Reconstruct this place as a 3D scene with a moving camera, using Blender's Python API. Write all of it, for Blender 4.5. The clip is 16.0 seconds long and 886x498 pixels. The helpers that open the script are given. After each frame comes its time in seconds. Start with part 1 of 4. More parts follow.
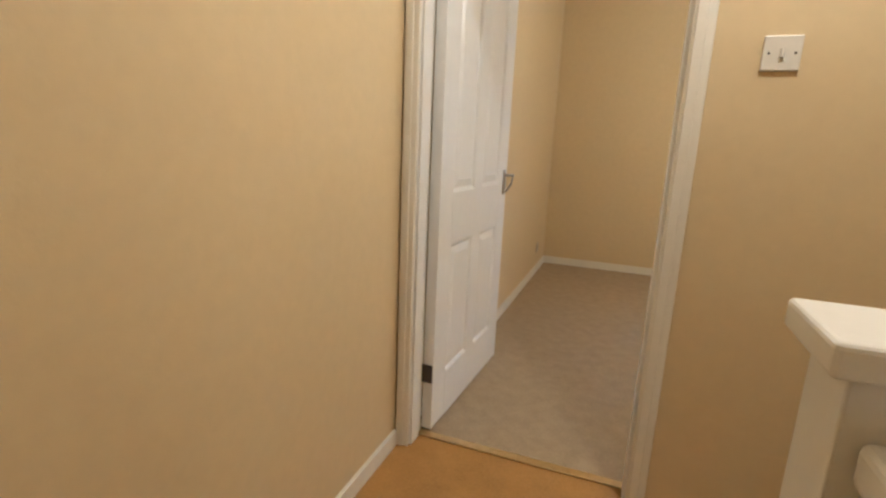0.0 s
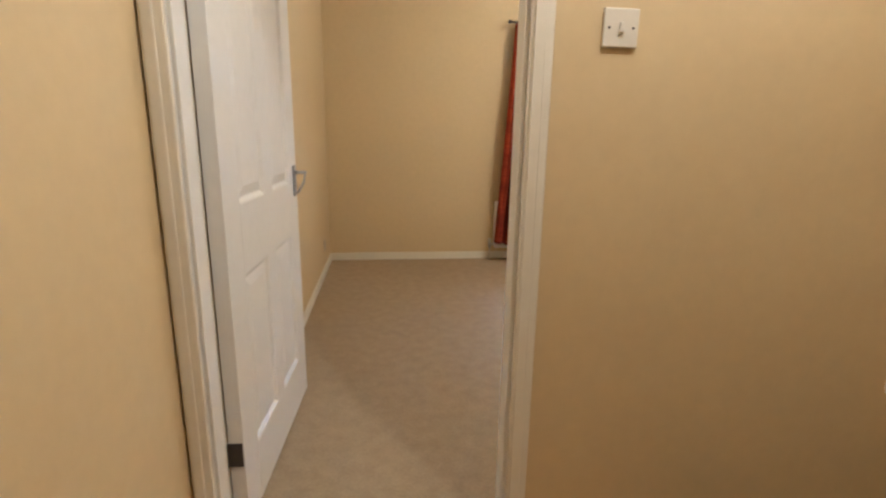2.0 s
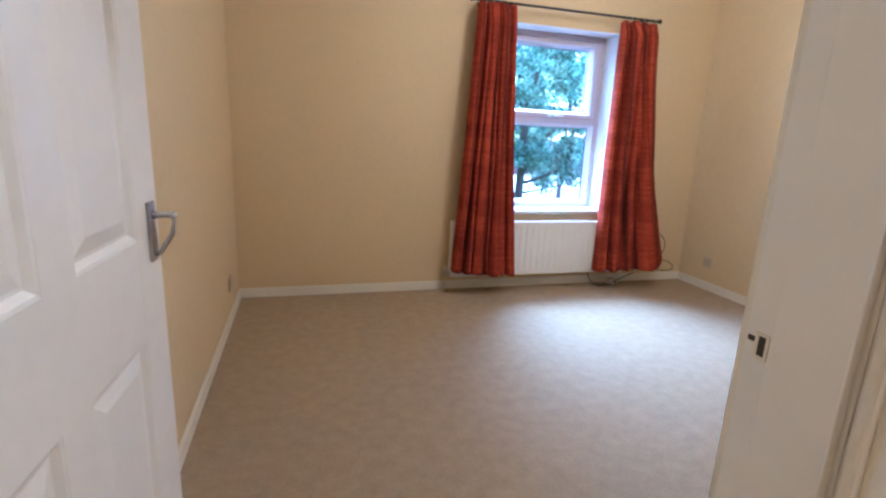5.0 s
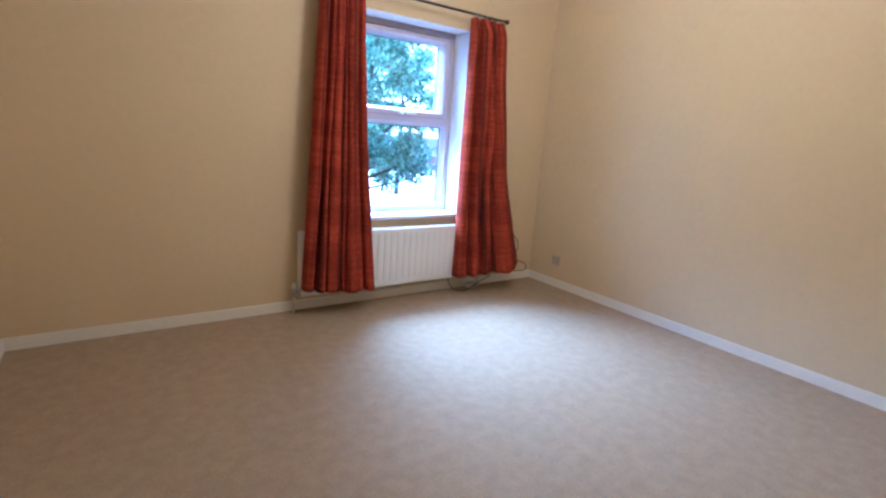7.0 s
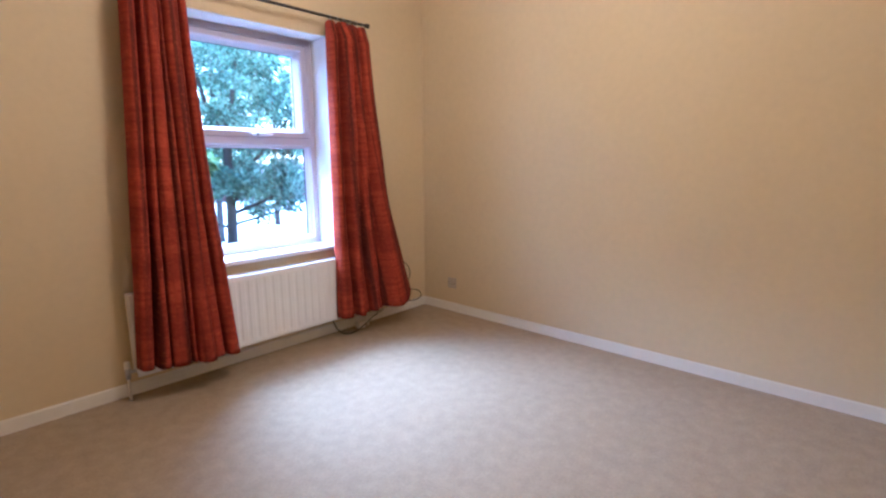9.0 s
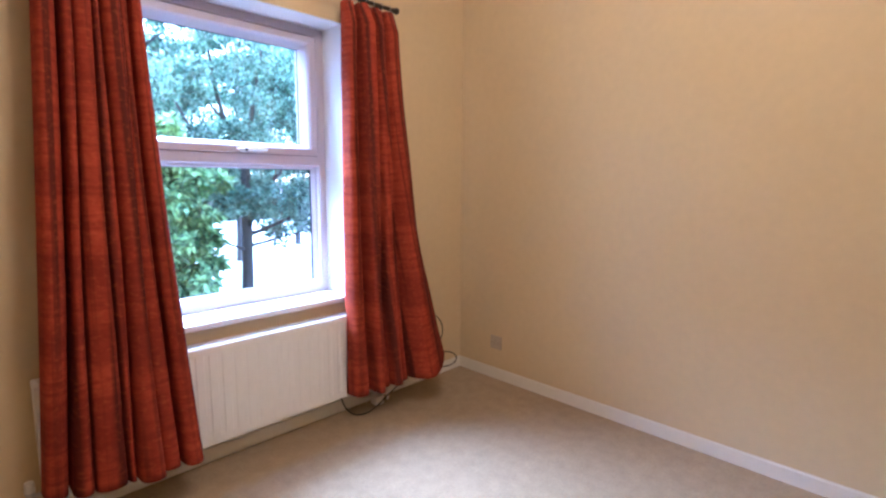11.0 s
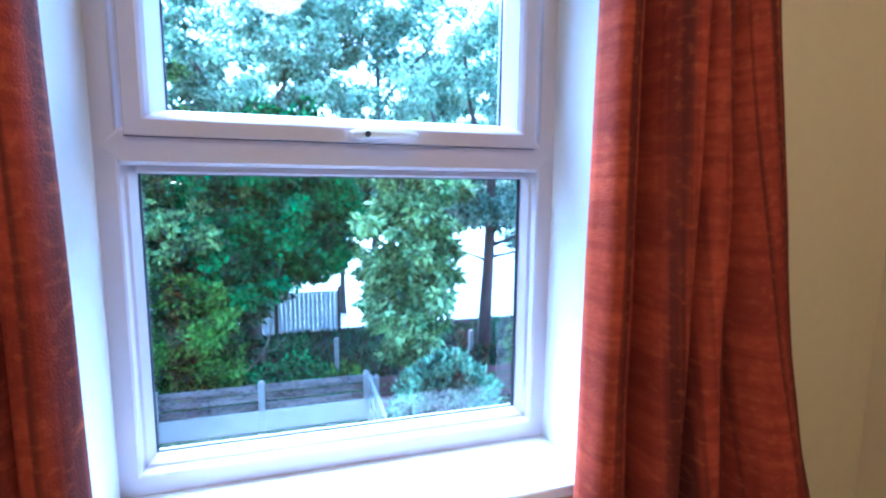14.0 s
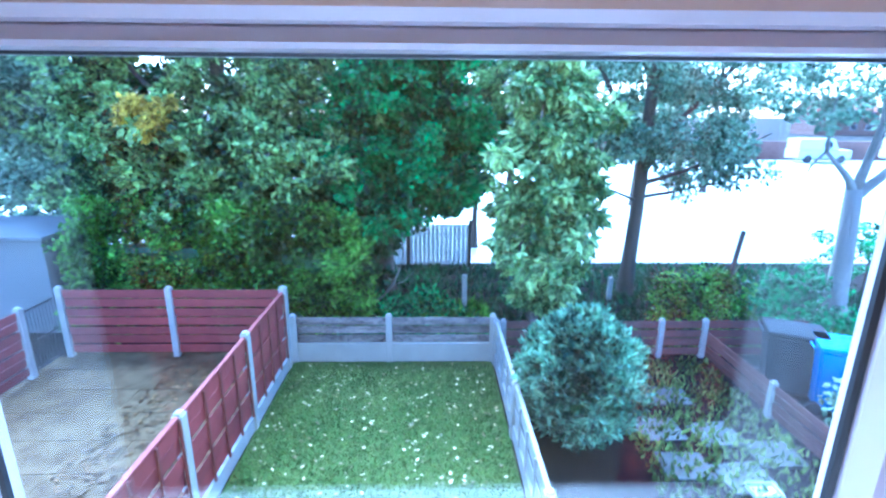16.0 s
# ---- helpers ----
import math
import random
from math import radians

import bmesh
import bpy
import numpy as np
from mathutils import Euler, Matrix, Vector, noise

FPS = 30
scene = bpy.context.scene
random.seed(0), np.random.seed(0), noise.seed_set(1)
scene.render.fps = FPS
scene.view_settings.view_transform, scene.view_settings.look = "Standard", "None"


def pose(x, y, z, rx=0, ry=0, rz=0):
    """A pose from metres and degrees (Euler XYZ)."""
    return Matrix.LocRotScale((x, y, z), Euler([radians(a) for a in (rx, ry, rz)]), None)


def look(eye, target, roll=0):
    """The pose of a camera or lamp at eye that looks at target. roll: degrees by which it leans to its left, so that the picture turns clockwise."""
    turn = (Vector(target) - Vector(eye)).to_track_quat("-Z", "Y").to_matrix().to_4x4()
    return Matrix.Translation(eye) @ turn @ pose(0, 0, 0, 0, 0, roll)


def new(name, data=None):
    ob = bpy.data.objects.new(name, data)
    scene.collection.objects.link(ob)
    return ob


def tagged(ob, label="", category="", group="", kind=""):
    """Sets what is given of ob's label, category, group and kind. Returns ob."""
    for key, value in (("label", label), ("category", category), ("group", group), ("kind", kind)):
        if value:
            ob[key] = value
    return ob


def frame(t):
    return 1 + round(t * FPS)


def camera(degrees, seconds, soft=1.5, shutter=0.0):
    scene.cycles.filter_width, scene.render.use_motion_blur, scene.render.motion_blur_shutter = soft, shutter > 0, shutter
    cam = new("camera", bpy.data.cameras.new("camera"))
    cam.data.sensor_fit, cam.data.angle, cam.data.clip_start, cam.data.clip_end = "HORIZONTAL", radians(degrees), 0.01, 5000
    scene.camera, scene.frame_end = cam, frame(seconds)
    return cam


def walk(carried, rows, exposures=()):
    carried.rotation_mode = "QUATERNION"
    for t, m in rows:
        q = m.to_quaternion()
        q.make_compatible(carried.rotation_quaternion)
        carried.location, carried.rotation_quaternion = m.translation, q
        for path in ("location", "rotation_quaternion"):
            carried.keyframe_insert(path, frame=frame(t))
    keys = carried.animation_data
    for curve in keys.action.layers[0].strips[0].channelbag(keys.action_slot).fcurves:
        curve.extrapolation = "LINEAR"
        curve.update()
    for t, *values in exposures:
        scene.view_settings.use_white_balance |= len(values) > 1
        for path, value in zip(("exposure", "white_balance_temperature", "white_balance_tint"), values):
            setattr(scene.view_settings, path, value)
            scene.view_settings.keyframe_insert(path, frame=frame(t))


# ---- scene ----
cam = camera(84.1, 16.0, soft=2.4)
PATH = [
    (0, (0.752, -4.962, 1.181), (20.97, -12.54, -2.42)),
    (0.5, (0.687, -4.913, 1.181), (12.37, -12.52, -1.11)),
    (1, (0.628, -4.846, 1.181), (5.06, -12.87, -1.49)),
    (1.5, (0.552, -4.734, 1.181), (-2.79, -13.21, -0.33)),
    (2, (0.518, -4.587, 1.188), (-6.63, -13.33, -0.95)),
    (2.5, (0.503, -4.409, 1.199), (-7.22, -13.41, -1.43)),
    (3, (0.466, -4.231, 1.199), (-7.58, -13.34, -1.88)),
    (3.2, (0.441, -4.149, 1.200), (-8.06, -13.39, -1.84)),
    (5.3, (0.452, -3.551, 1.209), (-17.99, -13.13, -3.28)),
    (5.5, (0.446, -3.502, 1.207), (-19.79, -13.20, -3.89)),
    (6, (0.440, -3.365, 1.213), (-24.86, -13.44, -4.56)),
    (6.5, (0.434, -3.271, 1.221), (-30.13, -13.20, -4.89)),
    (7, (0.487, -3.213, 1.238), (-34.48, -12.84, -3.88)),
    (7.5, (0.543, -3.188, 1.235), (-38.56, -12.23, -2.99)),
    (8, (0.630, -3.138, 1.232), (-42.17, -11.77, -2.38)),
    (8.5, (0.734, -3.015, 1.226), (-46.06, -11.09, -0.66)),
    (9, (0.833, -2.882, 1.221), (-47.98, -10.20, 0.37)),
    (9.2, (0.871, -2.841, 1.218), (-48.58, -9.69, -0.06)),
    (11.3, (1.529, -2.080, 1.254), (-43.80, -7.14, -0.74)),
    (11.5, (1.630, -2.017, 1.254), (-41.46, -6.81, -1.66)),
    (12, (1.834, -1.842, 1.258), (-35.79, -6.91, -1.51)),
    (12.5, (1.997, -1.621, 1.259), (-30.74, -7.06, -0.51)),
    (13, (2.112, -1.393, 1.272), (-26.68, -6.83, -1.00)),
    (13.5, (2.196, -1.143, 1.286), (-22.37, -7.10, -0.53)),
    (14, (2.268, -0.908, 1.290), (-16.89, -7.33, -0.55)),
    (14.5, (2.344, -0.692, 1.295), (-11.29, -7.96, -0.52)),
    (15, (2.393, -0.510, 1.296), (-5.73, -9.48, -1.01)),
    (15.5, (2.401, -0.320, 1.283), (-2.79, -12.07, -1.14)),
    (16, (2.401, -0.176, 1.263), (-1.16, -15.42, -0.39)),
]
walk(cam, [(t, pose(*eye, 90 + turn[1], turn[2], turn[0])) for t, eye, turn in PATH], [(0, 3.93, 4880, 9), (3, 3.98, 4800, 12), (5.5, 3.88, 4300, 16), (7.5, 3.80, 4300, 17), (9, 3.76, 4650, 23), (11.5, 3.74, 4950, 26), (12.5, 3.58, 4750, 23), (13.5, 3.50, 4580, 14), (14.5, 3.34, 4420, 9), (15, 3.26, 4400, 9), (16, 3.42, 4550, 12)])

# ---------------------------------------------------------------- world, sun and lamps
world = bpy.data.worlds.new("world")
scene.world = world
world.use_nodes = True
wn = world.node_tree
sky = wn.nodes.new("ShaderNodeTexSky")
sky.sky_type, sky.sun_disc = "NISHITA", False
sky.sun_elevation, sky.sun_rotation = radians(48), radians(-6.5)
sky.air_density, sky.dust_density, sky.ozone_density = 1.0, 1.2, 5.0
wn.links.new(sky.outputs[0], wn.nodes["Background"].inputs[0])
wn.nodes["Background"].inputs[1].default_value = 0.15
sun = new("sun", bpy.data.lights.new("sun", "SUN"))
sun.data.energy, sun.data.angle, sun.data.color = 3.8, radians(60), (0.66, 0.84, 1.0)
sun.matrix_world = look((-2.3, 20.0, 22.0), (0, 0, 0))


def bulb(name, place, watts, colour, radius):
    lamp = new(name, bpy.data.lights.new(name, "POINT"))
    lamp.data.energy, lamp.data.color, lamp.data.shadow_soft_size = watts, colour, radius
    lamp.location = place
    return lamp


WARM = (1.0, 0.81, 0.55)
bulb("bedroom_bulb", (2.20, -1.64, 2.43), 0.25, (1.0, 0.74, 0.42), 0.17)
bulb("landing_bulb", (1.15, -3.93, 2.43), 2.6, WARM, 0.03)

# ---------------------------------------------------------------- helpers for meshes and materials


def part(name, bm, material, parent=None, label="", smooth=False):
    me = bpy.data.meshes.new(name)
    bm.normal_update()
    bm.to_mesh(me)
    bm.free()
    me.materials.append(material)
    if smooth:
        for p in me.polygons:
            p.use_smooth = True
    return hang(new(name, me), parent, label)


def hang(ob, parent, label=""):
    if parent is not None:
        ob.parent = parent
        if parent.type == "EMPTY":
            ob.matrix_parent_inverse = parent.matrix_basis.inverted()
    if label:
        ob["label"] = label
    return ob


def from_arrays(name, verts, faces, material, parent=None, label="", smooth=False):
    me = bpy.data.meshes.new(name)
    me.from_pydata(verts, [], faces)
    me.update()
    me.materials.append(material)
    if smooth:
        for p in me.polygons:
            p.use_smooth = True
    return hang(new(name, me), parent, label)


def thing(name, place, label, category, group="", kind=""):
    ob = new(name)
    ob.empty_display_size = 0.1
    ob.matrix_basis = Matrix.Translation(place)
    return tagged(ob, label, category, group, kind)


def add_box(bm, x0, x1, y0, y1, z0, z1, bevel=0.0, seg=1):
    made = bmesh.ops.create_cube(bm, size=1)["verts"]
    for v in made:
        v.co = Vector(((x0 + x1) / 2 + v.co.x * (x1 - x0), (y0 + y1) / 2 + v.co.y * (y1 - y0), (z0 + z1) / 2 + v.co.z * (z1 - z0)))
    if bevel:
        edges = list({e for v in made for e in v.link_edges})
        made = bmesh.ops.bevel(bm, geom=edges, offset=bevel, segments=seg, affect="EDGES", profile=0.5)["verts"]
    return made


def box(x0, x1, y0, y1, z0, z1, bevel=0.0, seg=1):
    bm = bmesh.new()
    add_box(bm, x0, x1, y0, y1, z0, z1, bevel, seg)
    return bm


def add_tube(bm, points, radii, sides=8, cap=True):
    """A tube along points with a radius at each."""
    rings, up = [], Vector((0, 0, 1))
    pts = [Vector(p) for p in points]
    for i, p in enumerate(pts):
        d = (pts[min(i + 1, len(pts) - 1)] - pts[max(i - 1, 0)]).normalized()
        a = d.cross(up if abs(d.z) < 0.95 else Vector((1, 0, 0))).normalized()
        b = d.cross(a)
        r = radii[i] if isinstance(radii, (list, tuple)) else radii
        rings.append([bm.verts.new(p + r * (math.cos(2 * math.pi * k / sides) * a + math.sin(2 * math.pi * k / sides) * b)) for k in range(sides)])
    for r0, r1 in zip(rings, rings[1:]):
        for k in range(sides):
            bm.faces.new((r0[k], r0[(k + 1) % sides], r1[(k + 1) % sides], r1[k]))
    if cap:
        bm.faces.new(list(reversed(rings[0])))
        bm.faces.new(rings[-1])
    return bm


def tube(points, radii, sides=8):
    return add_tube(bmesh.new(), points, radii, sides)


def add_ring(bm, x0, x1, z0, z1, profile):
    """A mitred ring round a rectangle in the xz plane; profile: closed loop of (inset, y)."""
    loops = []
    for cx, cz, sx, sz in ((x0, z0, 1, 1), (x1, z0, -1, 1), (x1, z1, -1, -1), (x0, z1, 1, -1)):
        loops.append([bm.verts.new((cx + sx * i, y, cz + sz * i)) for i, y in profile])
    n = len(profile)
    for a in range(4):
        for k in range(n):
            bm.faces.new((loops[a][k], loops[a][(k + 1) % n], loops[(a + 1) % 4][(k + 1) % n], loops[(a + 1) % 4][k]))
    bmesh.ops.recalc_face_normals(bm, faces=bm.faces[:])
    return bm


def uv_ball(bm, c, rx, ry, rz, u=20, v=12):
    made = bmesh.ops.create_uvsphere(bm, u_segments=u, v_segments=v, radius=1)["verts"]
    for w in made:
        w.co = Vector((c[0] + w.co.x * rx, c[1] + w.co.y * ry, c[2] + w.co.z * rz))
    return made


def material(name, colour, rough=0.6, metal=0.0, vary=0.08, scale=3.0, fine=60.0, bump=0.1, bump_scale=200.0, second=None, stretch=(1, 1, 1), island=0.0, per_object=0.0, coat=0.0):
    """A Principled surface with broad and fine colour variation and a fine bump."""
    m = bpy.data.materials.new(name)
    m.use_nodes = True
    t = m.node_tree
    n, l = t.nodes, t.links
    b = n["Principled BSDF"]
    b.inputs["Roughness"].default_value, b.inputs["Metallic"].default_value = rough, metal
    if coat:
        b.inputs["Coat Weight"].default_value = coat
    co = n.new("ShaderNodeTexCoord")
    mp = n.new("ShaderNodeMapping")
    mp.inputs["Scale"].default_value = stretch
    l.new(co.outputs["Object"], mp.inputs[0])

    def tex(sc, detail=4):
        x = n.new("ShaderNodeTexNoise")
        x.inputs["Scale"].default_value, x.inputs["Detail"].default_value = sc, detail
        l.new(mp.outputs[0], x.inputs["Vector"])
        return x

    big, small = tex(scale), tex(fine, 6)
    ramp = n.new("ShaderNodeMix")
    ramp.data_type = "RGBA"
    second = second or tuple(c * (1 - 2 * vary) for c in colour)
    ramp.inputs[6].default_value, ramp.inputs[7].default_value = (*colour, 1), (*second, 1)
    mix = n.new("ShaderNodeMath")
    mix.operation = "MULTIPLY_ADD"
    l.new(small.outputs[0], mix.inputs[0])
    mix.inputs[1].default_value = 0.5
    half = n.new("ShaderNodeMath")
    half.operation = "MULTIPLY"
    half.inputs[1].default_value = 0.5
    l.new(big.outputs[0], half.inputs[0])
    l.new(half.outputs[0], mix.inputs[2])
    spread = n.new("ShaderNodeMapRange")
    spread.inputs[1].default_value, spread.inputs[2].default_value = 0.35, 0.65
    l.new(mix.outputs[0], spread.inputs[0])
    l.new(spread.outputs[0], ramp.inputs[0])
    out = ramp.outputs[2]
    for amount, node, socket in ((island, "ShaderNodeNewGeometry", "Random Per Island"), (per_object, "ShaderNodeObjectInfo", "Random")):
        if amount:
            src = n.new(node)
            hsv = n.new("ShaderNodeHueSaturation")
            rng = n.new("ShaderNodeMapRange")
            rng.inputs[3].default_value, rng.inputs[4].default_value = 1 - amount, 1 + amount
            l.new(src.outputs[socket], rng.inputs[0])
            l.new(rng.outputs[0], hsv.inputs["Value"])
            l.new(out, hsv.inputs["Color"])
            out = hsv.outputs[0]
    l.new(out, b.inputs["Base Color"])
    if bump:
        bt = tex(bump_scale, 3)
        bp = n.new("ShaderNodeBump")
        bp.inputs["Strength"].default_value, bp.inputs["Distance"].default_value = bump, 0.004
        l.new(bt.outputs[0], bp.inputs["Height"])
        l.new(bp.outputs[0], b.inputs["Normal"])
    return m


def leaf_material(name, colour, second, thin=0.35):
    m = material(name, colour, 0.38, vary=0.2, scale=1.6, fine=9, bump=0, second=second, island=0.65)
    # sharper random tones, standing in for lit tips and dark gaps
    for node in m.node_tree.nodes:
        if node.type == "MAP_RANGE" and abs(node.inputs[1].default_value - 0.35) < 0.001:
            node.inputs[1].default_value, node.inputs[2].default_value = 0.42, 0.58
    t = m.node_tree
    b = t.nodes["Principled BSDF"]
    b.inputs["Specular IOR Level"].default_value = 0.3
    tr = t.nodes.new("ShaderNodeBsdfTranslucent")
    mx = t.nodes.new("ShaderNodeMixShader")
    mx.inputs[0].default_value = thin
    src = b.inputs["Base Color"].links[0].from_socket
    t.links.new(src, tr.inputs[0])
    t.links.new(b.outputs[0], mx.inputs[1])
    t.links.new(tr.outputs[0], mx.inputs[2])
    t.links.new(mx.outputs[0], t.nodes["Material Output"].inputs[0])
    return m


def glass_material():
    m = bpy.data.materials.new("window_glass")
    m.use_nodes = True
    t = m.node_tree
    t.nodes.remove(t.nodes["Principled BSDF"])
    clear, gloss, mx, fr, pw, ad = (t.nodes.new("ShaderNode" + k) for k in ("BsdfTransparent", "BsdfGlossy", "MixShader", "LayerWeight", "Math", "Math"))
    clear.inputs[0].default_value = (0.93, 0.97, 0.97, 1)
    gloss.inputs["Roughness"].default_value = 0.0
    pw.operation, ad.operation = "POWER", "MULTIPLY_ADD"
    pw.inputs[1].default_value, ad.inputs[1].default_value, ad.inputs[2].default_value = 4.0, 0.6, 0.05
    fr.inputs[0].default_value = 0.5
    t.links.new(fr.outputs["Facing"], pw.inputs[0])
    t.links.new(pw.outputs[0], ad.inputs[0])
    t.links.new(ad.outputs[0], mx.inputs[0])
    t.links.new(clear.outputs[0], mx.inputs[1])
    t.links.new(gloss.outputs[0], mx.inputs[2])
    t.links.new(mx.outputs[0], t.nodes["Material Output"].inputs[0])
    return m


def glow_material(name, colour, strength):
    m = bpy.data.materials.new(name)
    m.use_nodes = True
    b = m.node_tree.nodes["Principled BSDF"]
    b.inputs["Base Color"].default_value = (0.85, 0.82, 0.75, 1)
    b.inputs["Emission Color"].default_value, b.inputs["Emission Strength"].default_value = (*colour, 1), strength
    return m


WALL = material("cream_wall_paint", (0.67, 0.53, 0.305), 0.75, vary=0.03, scale=1.2, fine=25, bump=0.12, bump_scale=90)
CEIL = material("white_ceiling_paint", (0.74, 0.72, 0.69), 0.85, vary=0.02, bump=0.15, bump_scale=120)
GLOSS = material("white_gloss_paint", (0.82, 0.81, 0.79), 0.32, vary=0.02, scale=4, fine=30, bump=0.05, bump_scale=60)
ARCHI = material("aged_cream_gloss_paint", (0.80, 0.76, 0.67), 0.4, vary=0.03, scale=4, fine=30, bump=0.05, bump_scale=60)
UPVC = material("white_upvc", (0.52, 0.46, 0.49), 0.28, vary=0.015, bump=0.03, bump_scale=80)
CARPET = material("beige_carpet", (0.435, 0.332, 0.205), 0.95, vary=0.11, scale=16, fine=85, bump=0.9, bump_scale=240)
LCARPET = material("golden_tan_carpet", (0.50, 0.27, 0.07), 0.95, vary=0.14, scale=7, fine=160, bump=0.9, bump_scale=330)
STEEL = material("satin_chrome", (0.52, 0.52, 0.53), 0.28, 1.0, vary=0.04, bump=0.02)
BRASS = material("brass_strip", (0.72, 0.55, 0.28), 0.35, 1.0, vary=0.08, bump=0.05)
BLACKMETAL = material("dark_iron", (0.07, 0.062, 0.058), 0.45, 0.6, vary=0.1, bump=0.05)
BLACK = material("black_rubber", (0.015, 0.015, 0.017), 0.5, vary=0.1, bump=0.03)
PLASTIC = material("ivory_plastic", (0.74, 0.70, 0.62), 0.35, vary=0.02, bump=0.02)
BEIGE = material("dull_beige_plastic", (0.50, 0.42, 0.31), 0.4, vary=0.03, bump=0.02)
GLASS = glass_material()

# ---------------------------------------------------------------- the room and the landing
ROOM_W, ROOM_D, HIGH, GROUND = 3.79, 3.275, 2.65, -2.75
WIN_L, WIN_R, WIN_B, WIN_T = 1.905, 2.885, 0.64, 2.035
DOOR_L, DOOR_R, DOOR_T = 0.05, 0.872, 1.99
FAN_B, FAN_T = 2.195, 2.56
LAND_Y = -3.38
LAND_X = -0.004


def slabs(name, boxes, mat, label, category="wall"):
    bm = bmesh.new()
    for b in boxes:
        add_box(bm, *b)
    return tagged(part(name, bm, mat), label, category, kind="structure")


slabs("floor", [(0, ROOM_W, -3.29, 0, -0.12, 0)], CARPET, "beige speckled fitted carpet on the bedroom floor", "floor")
slabs("floor_landing", [(LAND_X, 1.16, -6.3, -3.29, -0.12, -0.002)], LCARPET, "golden tan carpet on the landing floor", "floor")
slabs("floor_stairwell", [(1.16, 2.2, -6.3, LAND_Y, -2.75, -2.6)], LCARPET, "golden tan carpet at the foot of the stairwell", "floor")
slabs("ceiling", [(-0.15, ROOM_W + 0.12, -6.42, 0.32, HIGH, HIGH + 0.15)], CEIL, "white painted ceiling", "ceiling")
slabs("wall_north", [(-0.25, WIN_L, 0, 0.32, GROUND, HIGH), (WIN_R, ROOM_W + 0.25, 0, 0.32, GROUND, HIGH), (WIN_L, WIN_R, 0, 0.32, GROUND, WIN_B - 0.03),
                     (WIN_L, WIN_R, 0, 0.32, WIN_T, HIGH)], WALL, "cream painted wall round the window")
slabs("wall_west", [(-0.25, 0, -ROOM_D, 0, -0.12, HIGH)], WALL, "cream painted side wall of the bedroom")
slabs("wall_east", [(ROOM_W, ROOM_W + 0.25, LAND_Y, 0, -0.12, HIGH)], WALL, "cream painted side wall of the bedroom")
slabs("wall_south", [(DOOR_R, ROOM_W, LAND_Y, -ROOM_D, -0.12, HIGH), (DOOR_L, DOOR_R, LAND_Y, -ROOM_D, DOOR_T, FAN_B), (DOOR_L, DOOR_R, LAND_Y, -ROOM_D, FAN_T, HIGH),
                     (-0.25, DOOR_L, LAND_Y, -ROOM_D, -0.12, HIGH)], WALL, "cream painted wall with the doorway and light switch")
slabs("wall_landing_west", [(-0.25, LAND_X, -6.3, LAND_Y, -0.12, HIGH)], WALL, "cream painted side wall of the landing")
slabs("wall_landing_south", [(-0.25, 2.3, -6.42, -6.3, -2.75, HIGH)], WALL, "cream painted end wall of the landing")
slabs("wall_landing_east", [(2.2, 2.3, -6.3, LAND_Y, -2.75, HIGH)], WALL, "cream painted wall beyond the stairwell")
slabs("wall_stairwell", [(1.16, 2.2, LAND_Y, -3.25, -2.75, -0.12), (1.10, 1.16, -6.3, LAND_Y, -2.75, -0.12)], WALL, "cream painted walls below the landing")


def skirting(name, x0, x1, y0, y1, tall=0.07):
    """A skirting board with a rounded top edge."""
    bm = box(x0, x1, y0, y1, 0, tall)
    top = [e for e in bm.edges if all(v.co.z > tall - 1e-4 for v in e.verts)]
    bmesh.ops.bevel(bm, geom=top, offset=0.006, segments=2, affect="EDGES")
    return tagged(part(name, bm, ARCHI), "white gloss painted low skirting board", "skirting board", kind="structure")


skirting("baseboard", 0, ROOM_W, -0.014, 0)
skirting("baseboard", 0, 0.014, -ROOM_D, -0.014)
skirting("baseboard", ROOM_W - 0.014, ROOM_W, -ROOM_D, -0.014)
skirting("baseboard", DOOR_R + 0.06, ROOM_W - 0.014, -ROOM_D, -ROOM_D + 0.014)
skirting("baseboard", LAND_X, LAND_X + 0.014, -6.3, LAND_Y - 0.021)
skirting("baseboard", DOOR_R + 0.06, 1.16, LAND_Y - 0.014, LAND_Y, 0.05)

# ---------------------------------------------------------------- doorway
doorway = thing("door_frame", (0.45, -3.29, 0), "cream gloss painted door lining and architraves", "door frame", kind="structure")


def architrave(name, x0, x1, z0, z1, y, out, upright):
    """A moulded board: flat with a raised, rounded outer bead."""
    bm = box(x0, x1, min(y, y + out * 0.014), max(y, y + out * 0.014), z0, z1, 0.004, 2)
    if upright:
        w = x1 - x0
        add_box(bm, x0 + 0.12 * w, x0 + 0.62 * w, min(y + out * 0.012, y + out * 0.02), max(y + out * 0.012, y + out * 0.02), z0, z1, 0.003, 2)
    else:
        w = z1 - z0
        add_box(bm, x0, x1, min(y + out * 0.012, y + out * 0.02), max(y + out * 0.012, y + out * 0.02), z0 + 0.38 * w, z0 + 0.88 * w, 0.003, 2)
    part(name, bm, ARCHI, doorway)


